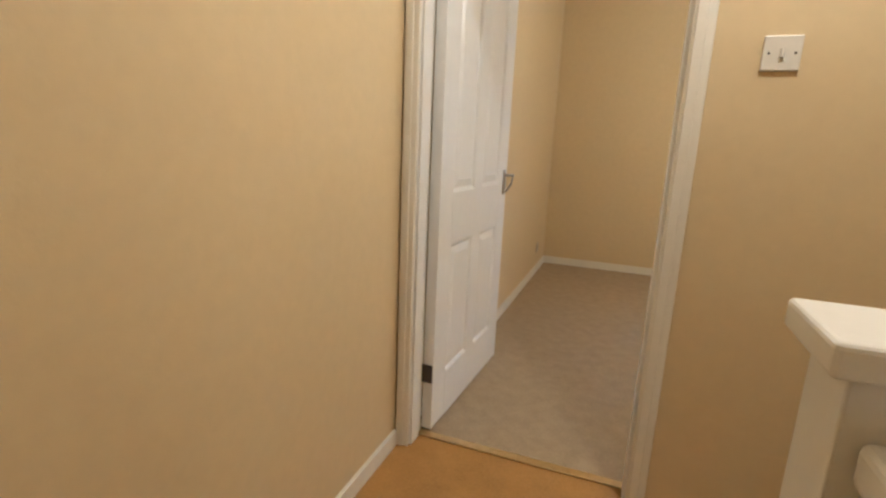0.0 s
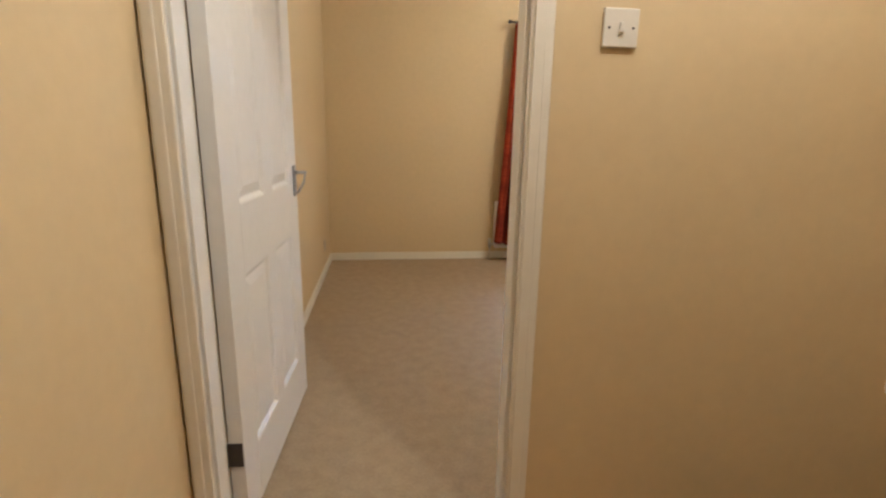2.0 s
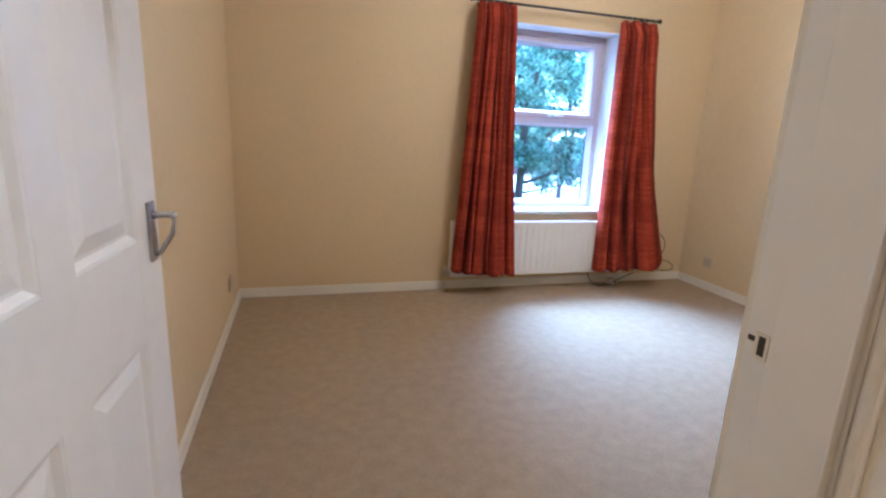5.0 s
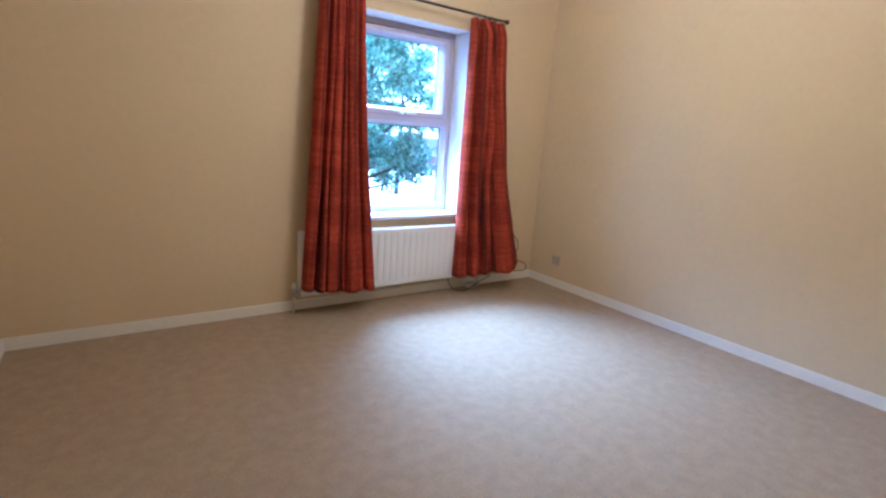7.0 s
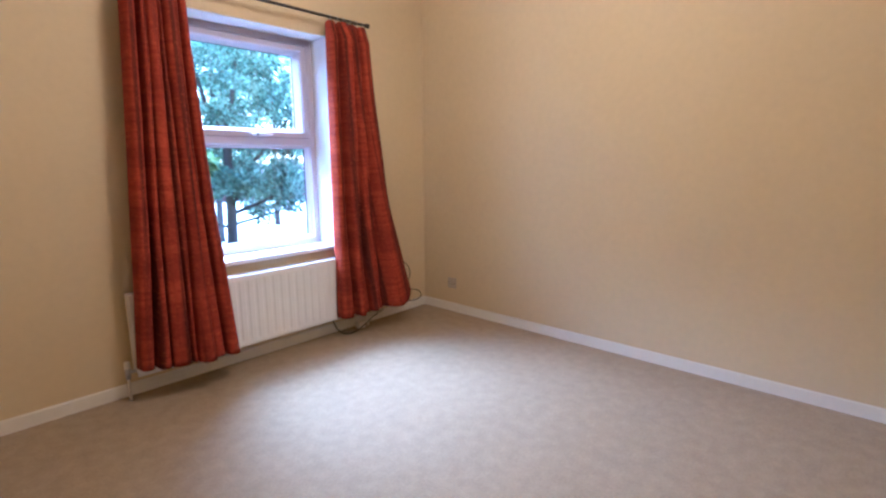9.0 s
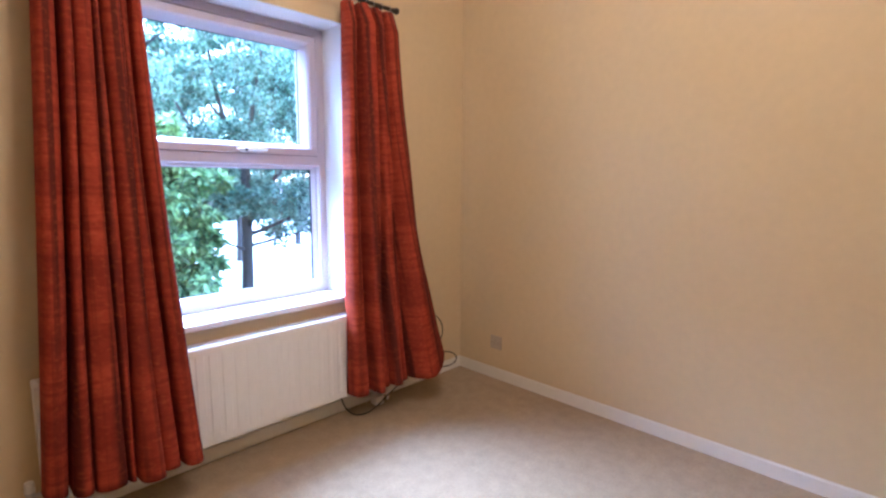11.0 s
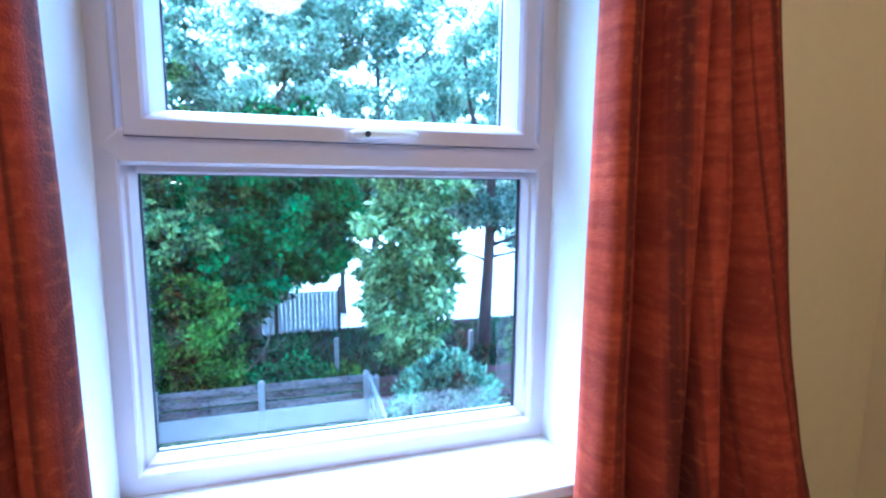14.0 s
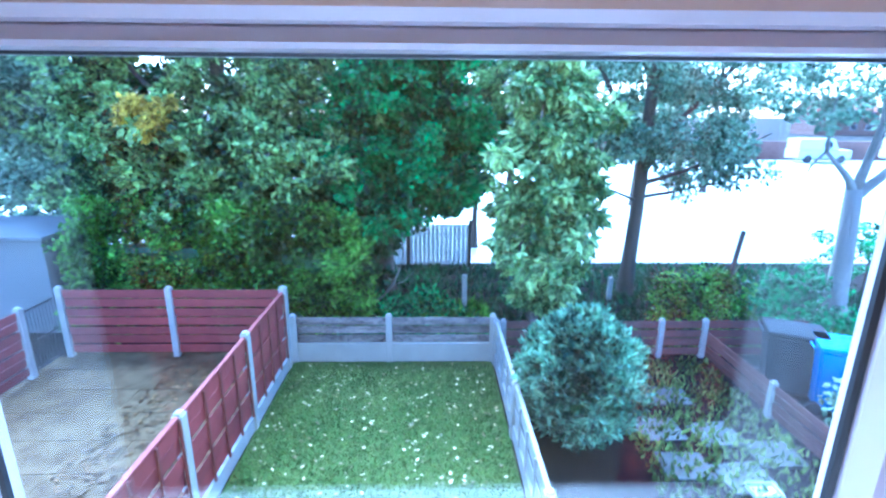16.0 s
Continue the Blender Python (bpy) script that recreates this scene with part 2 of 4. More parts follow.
for y, out in ((LAND_Y, -1), (-ROOM_D, 1)):
    architrave("architrave", LAND_X + 0.004 if out < 0 else 0.002, DOOR_L + 0.004, 0, DOOR_T + 0.055, y, out, True)
    architrave("architrave", DOOR_R - (0.014 if out < 0 else 0.004), DOOR_R + (0.044 if out < 0 else 0.058), 0, DOOR_T + 0.055, y, out, True)
    architrave("architrave", DOOR_L + 0.005, DOOR_R - 0.005, DOOR_T - 0.004, DOOR_T + 0.055, y, out, False)
part("jamb", box(DOOR_L, DOOR_L + 0.004, LAND_Y, -ROOM_D, 0, DOOR_T, 0.001), GLOSS, doorway)
part("jamb", box(DOOR_R - 0.012, DOOR_R, LAND_Y + 0.001, -ROOM_D - 0.001, 0, DOOR_T, 0.001), GLOSS, doorway)
part("head", box(DOOR_L + 0.005, DOOR_R - 0.013, LAND_Y + 0.001, -ROOM_D - 0.001, DOOR_T - 0.012, DOOR_T - 0.001, 0.001), GLOSS, doorway)
part("door_stop", box(DOOR_R - 0.024, DOOR_R - 0.0125, LAND_Y + 0.004, -ROOM_D - 0.036, 0, DOOR_T - 0.013, 0.001), GLOSS, doorway)
part("door_stop", box(DOOR_L + 0.0045, DOOR_L + 0.014, LAND_Y + 0.004, -ROOM_D - 0.036, 0, DOOR_T - 0.013, 0.001), GLOSS, doorway)
strike = part("strike_plate", box(DOOR_R - 0.0136, DOOR_R - 0.0118, -3.302, -3.287, 1.016, 1.042, 0.0008), ARCHI, doorway, "paint-spattered metal strike plate")
part("latch_hole", box(DOOR_R - 0.0142, DOOR_R - 0.0138, -3.299, -3.292, 1.020, 1.039), BLACKMETAL, strike)
part("lip", box(DOOR_R - 0.0142, DOOR_R - 0.0120, -3.287, -3.280, 1.031, 1.036, 0.0006), BLACKMETAL, strike)
tagged(part("threshold_strip", box(DOOR_L + 0.004, DOOR_R - 0.013, -3.305, -3.268, 0, 0.006, 0.0025, 2), BRASS), "thin brass carpet threshold strip in the doorway", "threshold strip", kind="structure")

# glazed fanlight above the doorway, through which the landing light also falls
fan = thing("window_2", (0.46, -3.32, FAN_B), "small fixed glazed fanlight above the bedroom doorway", "fanlight", kind="structure")
bm = bmesh.new()
add_ring(bm, DOOR_L, DOOR_R, FAN_B, FAN_T, [(0, LAND_Y + 0.012), (0.014, LAND_Y + 0.012), (0.018, -3.332), (0.018, -3.322), (0.014, -ROOM_D - 0.012), (0, -ROOM_D - 0.012)])
part("window_frame", bm, GLOSS, fan)
pane = part("pane", box(DOOR_L + 0.012, DOOR_R - 0.012, -3.329, -3.325, FAN_B + 0.012, FAN_T - 0.012), GLASS, fan, "clear glass pane")
pane.visible_shadow = False

# the open door: built flat from its hinge, then turned about it
DOOR_TURN = 86.9
DW, DH, DT = 0.835, 1.965, 0.044
door = new("door_1")
door.empty_display_size = 0.1
door.matrix_basis = pose(DOOR_L + 0.006, -3.262, 0.012, 0, 0, DOOR_TURN)
tagged(door, "white gloss painted four panel door standing open", "door", kind="structure")


def door_part(name, bm, mat, parent, label="", smooth=False):
    ob = part(name, bm, mat, None, label, smooth)
    ob.parent = parent
    return ob


def door_leaf():
    """The leaf with raised and fielded panels on both faces; x along the width, the landing face at -y."""
    bm = bmesh.new()
    for x0, x1 in ((0, 0.125), (0.71, DW)):
        add_box(bm, x0, x1, -DT, 0, 0, DH, 0.0015)
    add_box(bm, 0.372, 0.463, -DT, 0, 0, DH)
    for z0, z1 in ((0, 0.20), (0.76, 0.965), (1.85, DH)):
        add_box(bm, 0.125, 0.372, -DT, 0, z0, z1)
        add_box(bm, 0.463, 0.71, -DT, 0, z0, z1)
    return bm


leaf = door_part("leaf", door_leaf(), GLOSS, door)
for x0, x1 in ((0.125, 0.372), (0.463, 0.71)):
    for z0, z1 in ((0.20, 0.76), (0.965, 1.85)):
        bm = bmesh.new()
        add_ring(bm, x0, x1, z0, z1, [(0, -DT + 0.0005), (0.006, -DT + 0.002), (0.016, -DT + 0.011), (0.022, -DT + 0.011), (0.05, -DT + 0.004), (0.05, -0.004), (0.022, -0.011), (0.016, -0.011), (0.006, -0.002), (0, -0.0005)])
        add_box(bm, x0 + 0.05, x1 - 0.05, -DT + 0.004, -0.004, z0 + 0.05, z1 - 0.05)
        door_part("panel", bm, GLOSS, leaf)


def door_handle(face, out):
    """A lever handle that bends back to its backplate in a triangle, on the face at y=face."""
    x, z = 0.785, 0.976
    y0, y1 = sorted((face, face + out * 0.007))
    bm = box(x - 0.019, x + 0.019, y0, y1, z - 0.068, z + 0.058, 0.003, 2)
    plate = door_part("handle_plate", bm, STEEL, door, "satin chrome lever handle plate", True)
    y = face + out * 0.007
    bm = bmesh.new()
    add_tube(bm, [(x, y, z + 0.03), (x, y + out * 0.012, z + 0.03), (x, y + out * 0.038, z + 0.031)], [0.010, 0.0065, 0.0065], 10)
    add_tube(bm, [(x + 0.006, y + out * 0.036, z + 0.031), (x - 0.004, y + out * 0.042, z + 0.031), (x - 0.016, y + out * 0.043, z + 0.029)], [0.0065, 0.0075, 0.006], 10)
    door_part("lever", bm, STEEL, plate, "", True)
    bm = tube([(x + 0.003, y + out * 0.041, z + 0.03), (x + 0.002, y + out * 0.034, z - 0.01), (x, y + out * 0.010, z - 0.050), (x, y, z - 0.055)], [0.005, 0.0055, 0.0055, 0.005], 8)
    door_part("guard", bm, STEEL, plate, "", True)


door_handle(-DT, -1)
door_handle(0, 1)
for z in (0.245, 1.75):
    bm = box(-0.004, 0.0, -DT + 0.003, -0.001, z - 0.038, z + 0.038)
    add_tube(bm, [(-0.004, 0.004, z - 0.038), (-0.004, 0.004, z + 0.038)], 0.0055, 8)
    door_part("hinge", bm, BLACKMETAL, door, "dull dark steel butt hinge")

# ---------------------------------------------------------------- window
window = thing("window_1", (2.395, 0.2, WIN_B), "white plastic framed window with a closed top light", "window", kind="structure")
FY, GY = 0.185, 0.255
OUT = 0.31
bm = bmesh.new()
add_ring(bm, WIN_L, WIN_R, WIN_B, WIN_T, [(0, FY), (0.040, FY), (0.044, FY + 0.004), (0.044, FY + 0.028), (0.050, FY + 0.032), (0.060, FY + 0.055), (0.060, GY + 0.004), (0.055, GY + 0.006), (0.055, GY + 0.02), (0.02, GY + 0.022), (0.02, OUT), (0, OUT)])
part("window_frame", bm, UPVC, window)
bm = box(WIN_L + 0.044, WIN_R - 0.044, FY + 0.004, OUT, 1.325, 1.395, 0.006, 2)
add_box(bm, WIN_L + 0.062, WIN_R - 0.062, FY + 0.03, OUT - 0.02, 1.309, 1.327, 0.004, 1)
# the face of the bar runs to welded points in the uprights
face = [(WIN_L + 0.014, 1.360), (WIN_L + 0.046, 1.324), (WIN_R - 0.046, 1.324), (WIN_R - 0.014, 1.360), (WIN_R - 0.046, 1.396), (WIN_L + 0.046, 1.396)]
rim = [bm.verts.new((x, FY + 0.006, z)) for x, z in face]
front = [bm.verts.new((2.395 + (x - 2.395) * 0.99, FY - 0.003, 1.360 + (z - 1.360) * 0.80)) for x, z in face]
for k in range(6):
    bm.faces.new((rim[k], rim[(k + 1) % 6], front[(k + 1) % 6], front[k]))
bm.faces.new(front)
bmesh.ops.recalc_face_normals(bm, faces=bm.faces[:])
part("transom", bm, UPVC, window)
SASH = (1.968, 2.822, 1.380, 1.982)
bm = bmesh.new()
add_ring(bm, *SASH, [(0, FY - 0.02), (0.030, FY - 0.02), (0.036, FY - 0.014), (0.042, FY - 0.004), (0.046, FY + 0.01), (0.056, FY + 0.05), (0.056, GY + 0.004), (0.051, GY + 0.006), (0.051, OUT - 0.03), (0.012, OUT - 0.03), (0.012, FY + 0.004), (0, FY + 0.002)])
sash = part("top_light_sash", bm, UPVC, window)
# black ring drawing the dark gap between sash and frame
bm = bmesh.new()
add_ring(bm, SASH[0] - 0.005, SASH[1] + 0.005, SASH[2] - 0.002, SASH[3] + 0.005, [(0, FY - 0.004), (0.006, FY - 0.004), (0.006, FY + 0.002), (0, FY + 0.002)])
part("seal", bm, BLACK, sash, "thin dark ring painted as the gap round the sash")
bm = bmesh.new()
add_ring(bm, SASH[0] + 0.055, SASH[1] - 0.055, SASH[2] + 0.055, SASH[3] - 0.055, [(0, GY - 0.010), (0.004, GY - 0.006), (0.004, GY + 0.0), (0, GY + 0.0)])
part("gasket", bm, BLACK, sash, "black rubber glazing gasket")
bm = bmesh.new()
add_ring(bm, 1.964, 2.823, 0.699, 1.311, [(0, GY - 0.010), (0.0045, GY - 0.006), (0.0045, GY + 0.0), (0, GY + 0.0)])
part("gasket", bm, BLACK, window, "black rubber glazing gasket")
for parent, (x0, x1, z0, z1) in ((sash, (SASH[0] + 0.05, SASH[1] - 0.05, SASH[2] + 0.05, SASH[3] - 0.05)), (window, (1.962, 2.826, 0.698, 1.313))):
    pane = part("pane", box(x0, x1, GY - 0.003, GY + 0.003, z0, z1), GLASS, parent, "clear glass pane")
    pane.visible_shadow = False
# espagnolette handle on the bottom rail of the top light
hx, hz, hy = 2.405, 1.394, FY - 0.02
handle = part("window_handle", box(hx - 0.020, hx + 0.040, hy - 0.010, hy, hz - 0.009, hz + 0.010, 0.004, 2), UPVC, window, "white window handle with a black lock button", True)
bm = bmesh.new()
add_tube(bm, [(hx + 0.004, hy - 0.010, hz), (hx + 0.004, hy - 0.03, hz)], 0.010, 12)
grip = add_box(bm, hx - 0.016, hx + 0.124, hy - 0.042, hy - 0.027, hz - 0.010, hz + 0.010)
for v in grip:
    if v.co.x > hx + 0.1:
        v.co.z = hz + 0.003 + (v.co.z - hz) * 0.62
        v.co.y += 0.004
bmesh.ops.bevel(bm, geom=list({e for v in grip for e in v.link_edges}), offset=0.0045, segments=3, affect="EDGES")
part("lever", bm, GLOSS, handle, "", True)
part("lock_button", tube([(hx + 0.014, hy - 0.041, hz), (hx + 0.014, hy - 0.0445, hz)], 0.0065, 12), BLACK, handle, "black lock button")
bm = box(WIN_L - 0.03, WIN_R + 0.03, -0.03, -0.001, WIN_B - 0.028, WIN_B, 0.007, 3)
add_box(bm, WIN_L, WIN_R, -0.002, FY + 0.01, WIN_B - 0.028, WIN_B - 0.001)
part("window_sill", bm, GLOSS, window, "white gloss painted window board")
for x0, x1 in ((WIN_L - 0.001, WIN_L + 0.004), (WIN_R - 0.004, WIN_R + 0.001)):
    part("reveal", box(x0, x1, 0.002, FY, WIN_B, WIN_T), CEIL, window, "white painted window reveal")
part("reveal", box(WIN_L + 0.004, WIN_R - 0.004, 0.002, FY, WIN_T - 0.004, WIN_T + 0.001), CEIL, window, "white painted window reveal")

# ---------------------------------------------------------------- curtains and pole


def curtain_material():
    """Slubbed rust cloth: fine cross threads, soft broad bands, darker blocks of the weave and streaks that also paint
    fold shade.
    """
    m = material("rust_red_curtain_cloth", (0.47, 0.075, 0.027), 0.85, vary=0.2, scale=5, fine=60, bump=0.5, bump_scale=260, second=(0.36, 0.048, 0.020))
    t = m.node_tree
    n, l = t.nodes, t.links
    b = n["Principled BSDF"]
    base = b.inputs["Base Color"].links[0].from_socket
    uv = n.new("ShaderNodeUVMap")
    # long upright streaks: dark woven stripes that also paint shade between the folds
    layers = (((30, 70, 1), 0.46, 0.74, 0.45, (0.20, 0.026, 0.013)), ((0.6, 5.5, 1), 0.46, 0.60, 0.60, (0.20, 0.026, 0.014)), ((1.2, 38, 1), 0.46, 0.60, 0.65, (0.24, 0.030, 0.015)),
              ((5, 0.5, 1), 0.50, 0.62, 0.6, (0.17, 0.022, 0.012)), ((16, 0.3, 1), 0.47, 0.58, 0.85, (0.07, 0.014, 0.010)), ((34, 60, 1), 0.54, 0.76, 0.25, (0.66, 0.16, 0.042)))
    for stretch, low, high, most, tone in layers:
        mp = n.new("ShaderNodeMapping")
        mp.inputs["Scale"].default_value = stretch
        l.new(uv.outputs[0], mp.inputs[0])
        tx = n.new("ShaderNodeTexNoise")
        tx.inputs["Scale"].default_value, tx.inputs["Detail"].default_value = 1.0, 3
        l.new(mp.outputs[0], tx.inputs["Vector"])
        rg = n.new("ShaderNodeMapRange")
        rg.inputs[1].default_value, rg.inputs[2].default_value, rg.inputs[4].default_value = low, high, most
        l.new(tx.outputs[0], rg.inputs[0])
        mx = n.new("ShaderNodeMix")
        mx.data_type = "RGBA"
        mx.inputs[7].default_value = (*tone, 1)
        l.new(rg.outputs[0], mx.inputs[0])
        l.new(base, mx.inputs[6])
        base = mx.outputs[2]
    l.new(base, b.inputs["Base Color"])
    b.inputs["Specular IOR Level"].default_value = 0.1
    return m


CLOTH = curtain_material()


def curtain(name, top, bottom, z_top, z_low, widths, hems, seed, label, belly, lift):
    """Irregular rounded folds with tight creases between: widths are the folds' shares at the top, hems at the bottom;
    belly pushes the cloth into the room, lift raises the hem."""
    nu, nv = 340, 60
    rng = random.Random(seed)
    tall = [rng.uniform(0.6, 1.3) for _ in widths]
    skew = [rng.uniform(-0.18, 0.18) for _ in widths]

    def edges(shares):
        out, total = [0.0], sum(shares)
        for w in shares:
            out.append(out[-1] + w / total)
        return out

    ea, eb = edges(widths), edges(hems)
    verts, faces, uvs = [], [], []
    for j in range(nv + 1):
        v = j / nv
        blend = v * v * (3 - 2 * v)
        e = [a + (b - a) * blend + (0.012 * math.sin(5.0 * v + 2.1 * k + seed) * min(1, 4 * v) if 0 < k < len(ea) - 1 else 0) for k, (a, b) in enumerate(zip(ea, eb))]
        x0, x1 = top[0] + (bottom[0] - top[0]) * v ** 1.15, top[1] + (bottom[1] - top[1]) * v ** 1.35
        for i in range(nu + 1):
            u = i / nu
            k = max(q for q in range(len(widths)) if u >= e[q] - 1e-9)
            w = e[k + 1] - e[k]
            f = min(1.0, max(0.0, (u - e[k]) / w))
            g = min(1.0, max(0.0, f + skew[k] * math.sin(math.pi * f) * (0.6 + 0.4 * math.sin(3 * v + k))))
            hump = math.sin(math.pi * g) ** 0.55
            deep = min(0.13, (0.095 + 0.02 * v) * tall[k] * (w * len(widths)) ** 0.35)
            broad = min(1.0, max(0.0, (w - 0.26) / 0.12))
            hump = hump * (1 - broad * 0.25 * (1 - math.cos(2 * math.pi * (g - 0.35)))) + broad * 0.15 * math.sin(math.pi * g)
            soft = 0.010 * noise.noise(Vector((u * 6, v * 3.5, seed))) + 0.004 * noise.noise(Vector((u * 17, v * 7, seed + 4)))
            pinch = max(0.0, 1 - v / 0.05)
            crease = 0.072 * math.exp(-(min(f, 1 - f) * w / 0.017) ** 2) * (1 - pinch) * (0 < k + round(f) < len(widths))
            y = -0.088 + crease - deep * hump * (1 - 0.5 * pinch) - belly(u, v) - soft
            x = x0 + (x1 - x0) * (u - (0.20 if 0 < k < len(widths) - 1 else 0.09) * w * math.sin(2 * math.pi * g))
            z = z_top + (z_low + lift(u) - z_top) * v + 0.012 * pinch * hump
            if z < 0.60:
                y = min(y, -0.128 - 0.030 * hump)
            verts.append((x, y, z))
            uvs.append((u * (bottom[1] - bottom[0]) * 2.2, v * (z_top - z_low)))
    w = nu + 1
    for j in range(nv):
        for i in range(nu):
            faces.append((j * w + i, (j + 1) * w + i, (j + 1) * w + i + 1, j * w + i + 1))
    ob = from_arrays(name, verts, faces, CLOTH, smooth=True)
    lay = ob.data.uv_layers.new(name="UVMap")
    for lp in ob.data.loops:
        lay.data[lp.index].uv = uvs[lp.vertex_index]
    sol = ob.modifiers.new("thickness", "SOLIDIFY")
    sol.thickness, sol.offset = 0.004, -1
    return tagged(ob, label, "curtain", "curtains at the window")


curtain("curtain", (1.655, 1.945), (1.535, 2.025), 2.105, 0.165, (1.3, 0.6, 1.1, 0.5, 1.0, 0.7, 0.9), (1.1, 0.8, 1.2, 0.6, 1.1, 0.8, 1.2), 3, "rust red pleated curtain drawn aside, hanging over the radiator",
        lambda u, v: 0.010 + 0.115 * v ** 1.5 * (0.35 + 0.65 * u), lambda u: 0.025 * (1 - u))
curtain("curtain", (2.815, 3.125), (2.78, 3.35), 2.095, 0.150, (1.1, 0.9, 0.6, 0.7, 0.5, 1.2), (0.9, 0.55, 0.45, 0.5, 0.6, 2.2), 8, "rust red pleated curtain with its hem pushed out",
        lambda u, v: (0.04 + 0.08 * u) * v ** 1.8 + 0.12 * max(0, v - 0.6) * u, lambda u: 0.05 * u + 0.09 * max(0.0, (u - 0.72) / 0.28) ** 2)

pole = thing("curtain_pole", (2.37, -0.11, 2.125), "thin dark metal curtain pole with rings above the window", "curtain pole")
part("rod", tube([(1.63, -0.11, 2.128), (3.12, -0.11, 2.128)], 0.009, 12), BLACKMETAL, pole, "", True)
for x, s in ((1.63, -1), (3.12, 1)):
    bm = tube([(x, -0.11, 2.128), (x + s * 0.006, -0.11, 2.128), (x + s * 0.010, -0.11, 2.128), (x + s * 0.022, -0.11, 2.128), (x + s * 0.034, -0.11, 2.128), (x + s * 0.042, -0.11, 2.128)], [0.009, 0.013, 0.008, 0.017, 0.015, 0.004], 12)
    part("finial", bm, BLACKMETAL, pole, "", True)
for x in (1.70, 3.06):
    bm = tube([(x, -0.11, 2.128), (x, -0.0, 2.128)], 0.006, 8)
    add_tube(bm, [(x, -0.006, 2.128), (x, 0.0, 2.128)], 0.022, 14)
    part("bracket", bm, BLACKMETAL, pole)


def ring_bm(x, z):
    bm = bmesh.new()
    n = 14
    pts = [(x + 0.002 * math.sin(3 * k), -0.11 + 0.016 * math.cos(2 * math.pi * k / n), z + 0.016 * math.sin(2 * math.pi * k / n)) for k in range(n + 1)]
    return add_tube(bm, pts, 0.002, 6, False)


for k in range(6):
    for x0 in (1.655, 2.835):
        part("curtain_ring", ring_bm(x0 + k * 0.052, 2.124), STEEL, pole)

# ---------------------------------------------------------------- radiator
RX0, RX1, RZ0, RZ1, RY = 1.545, 3.06, 0.125, 0.562, -0.115
radiator = thing("radiator", ((RX0 + RX1) / 2, -0.07, RZ0), "white fluted panel radiator on the wall beneath the window", "radiator")


def fluted_panel():
    """The front panel: a sheet with pressed vertical flutes between flat top and bottom bands."""
    nx = 27
    pitch = (RX1 - RX0 - 0.06) / nx
    xs = [(RX0, 0), (RX0 + 0.012, 0.0)]
    for k in range(nx):
        a = RX0 + 0.03 + k * pitch
        xs += [(a, 0), (a + pitch * 0.5, 0), (a + pitch * 0.62, 0.004), (a + pitch * 0.88, 0.004)]
    xs += [(RX1 - 0.03, 0), (RX1, 0)]
    zs = [(RZ0, 0.006, 0), (RZ0 + 0.006, 0, 0), (RZ0 + 0.03, 0, 0), (RZ0 + 0.05, 0, 1), (RZ1 - 0.045, 0, 1), (RZ1 - 0.028, 0, 0), (RZ1 - 0.006, 0, 0), (RZ1, 0.006, 0)]
    verts = [(x, RY + c + d * f, z) for z, c, f in zs for x, d in xs]
    w = len(xs)
    faces = [(j * w + i, j * w + i + 1, (j + 1) * w + i + 1, (j + 1) * w + i) for j in range(len(zs) - 1) for i in range(w - 1)]
    return verts, faces


panel = from_arrays("front_panel", *fluted_panel(), GLOSS, radiator)
sol = panel.modifiers.new("thickness", "SOLIDIFY")
sol.thickness, sol.offset = 0.008, -1
part("back_panel", box(RX0 + 0.01, RX1 - 0.01, -0.05, -0.036, RZ0 + 0.01, RZ1 - 0.01, 0.004), GLOSS, radiator)
for x in (RX0, RX1 - 0.006):
    part("side_cover", box(x, x + 0.006, RY + 0.012, -0.036, RZ0 + 0.02, RZ1 - 0.002, 0.002), GLOSS, radiator)
bm = bmesh.new()
add_ring(bm, RX0 + 0.004, RX1 - 0.004, 0.0, 0.068, [(0, 0), (0.012, 0), (0.012, 0.004), (0, 0.004)])
for v in bm.verts:
    v.co = Vector((v.co.x, RY + 0.010 + v.co.z, RZ1 - 0.004 + v.co.y))
k = RX0 + 0.02
while k < RX1 - 0.02:
    add_box(bm, k, k + 0.006, RY + 0.02, -0.046, RZ1 - 0.004, RZ1)
    k += 0.014
part("top_grille", bm, GLOSS, radiator, "white slotted top grille")
bm = bmesh.new()
k = RX0 + 0.04
while k < RX1 - 0.04:
    add_box(bm, k, k + 0.002, RY + 0.012, -0.052, RZ0 + 0.05, RZ1 - 0.03)
    k += 0.03
part("convector_fins", bm, STEEL, radiator)
for x in (1.75, 2.85):
    part("bracket", box(x, x + 0.03, -0.036, 0, 0.2, 0.5, 0.002), STEEL, radiator)
for x, s in ((RX0, -1), (RX1, 1)):
    bm = tube([(x - s * 0.01, -0.07, RZ0 + 0.028), (x + s * 0.035, -0.07, RZ0 + 0.028)], 0.009, 10)
    add_tube(bm, [(x + s * 0.035, -0.07, RZ0 + 0.055), (x + s * 0.035, -0.07, RZ0 - 0.005)], [0.014, 0.012], 12)
    valve = part("valve", bm, STEEL, radiator, "small chrome radiator valve", True)
    part("valve_cap", tube([(x + s * 0.035, -0.07, RZ0 + 0.05), (x + s * 0.035, -0.07, RZ0 + 0.085)], [0.016, 0.013], 12), PLASTIC, valve, "white plastic valve cap")
    part("pipe", tube([(x + s * 0.035, -0.07, RZ0), (x + s * 0.035, -0.07, 0)], 0.0075, 10), PLASTIC, radiator, "white painted pipe", True)

# ---------------------------------------------------------------- sockets, switch, lamps


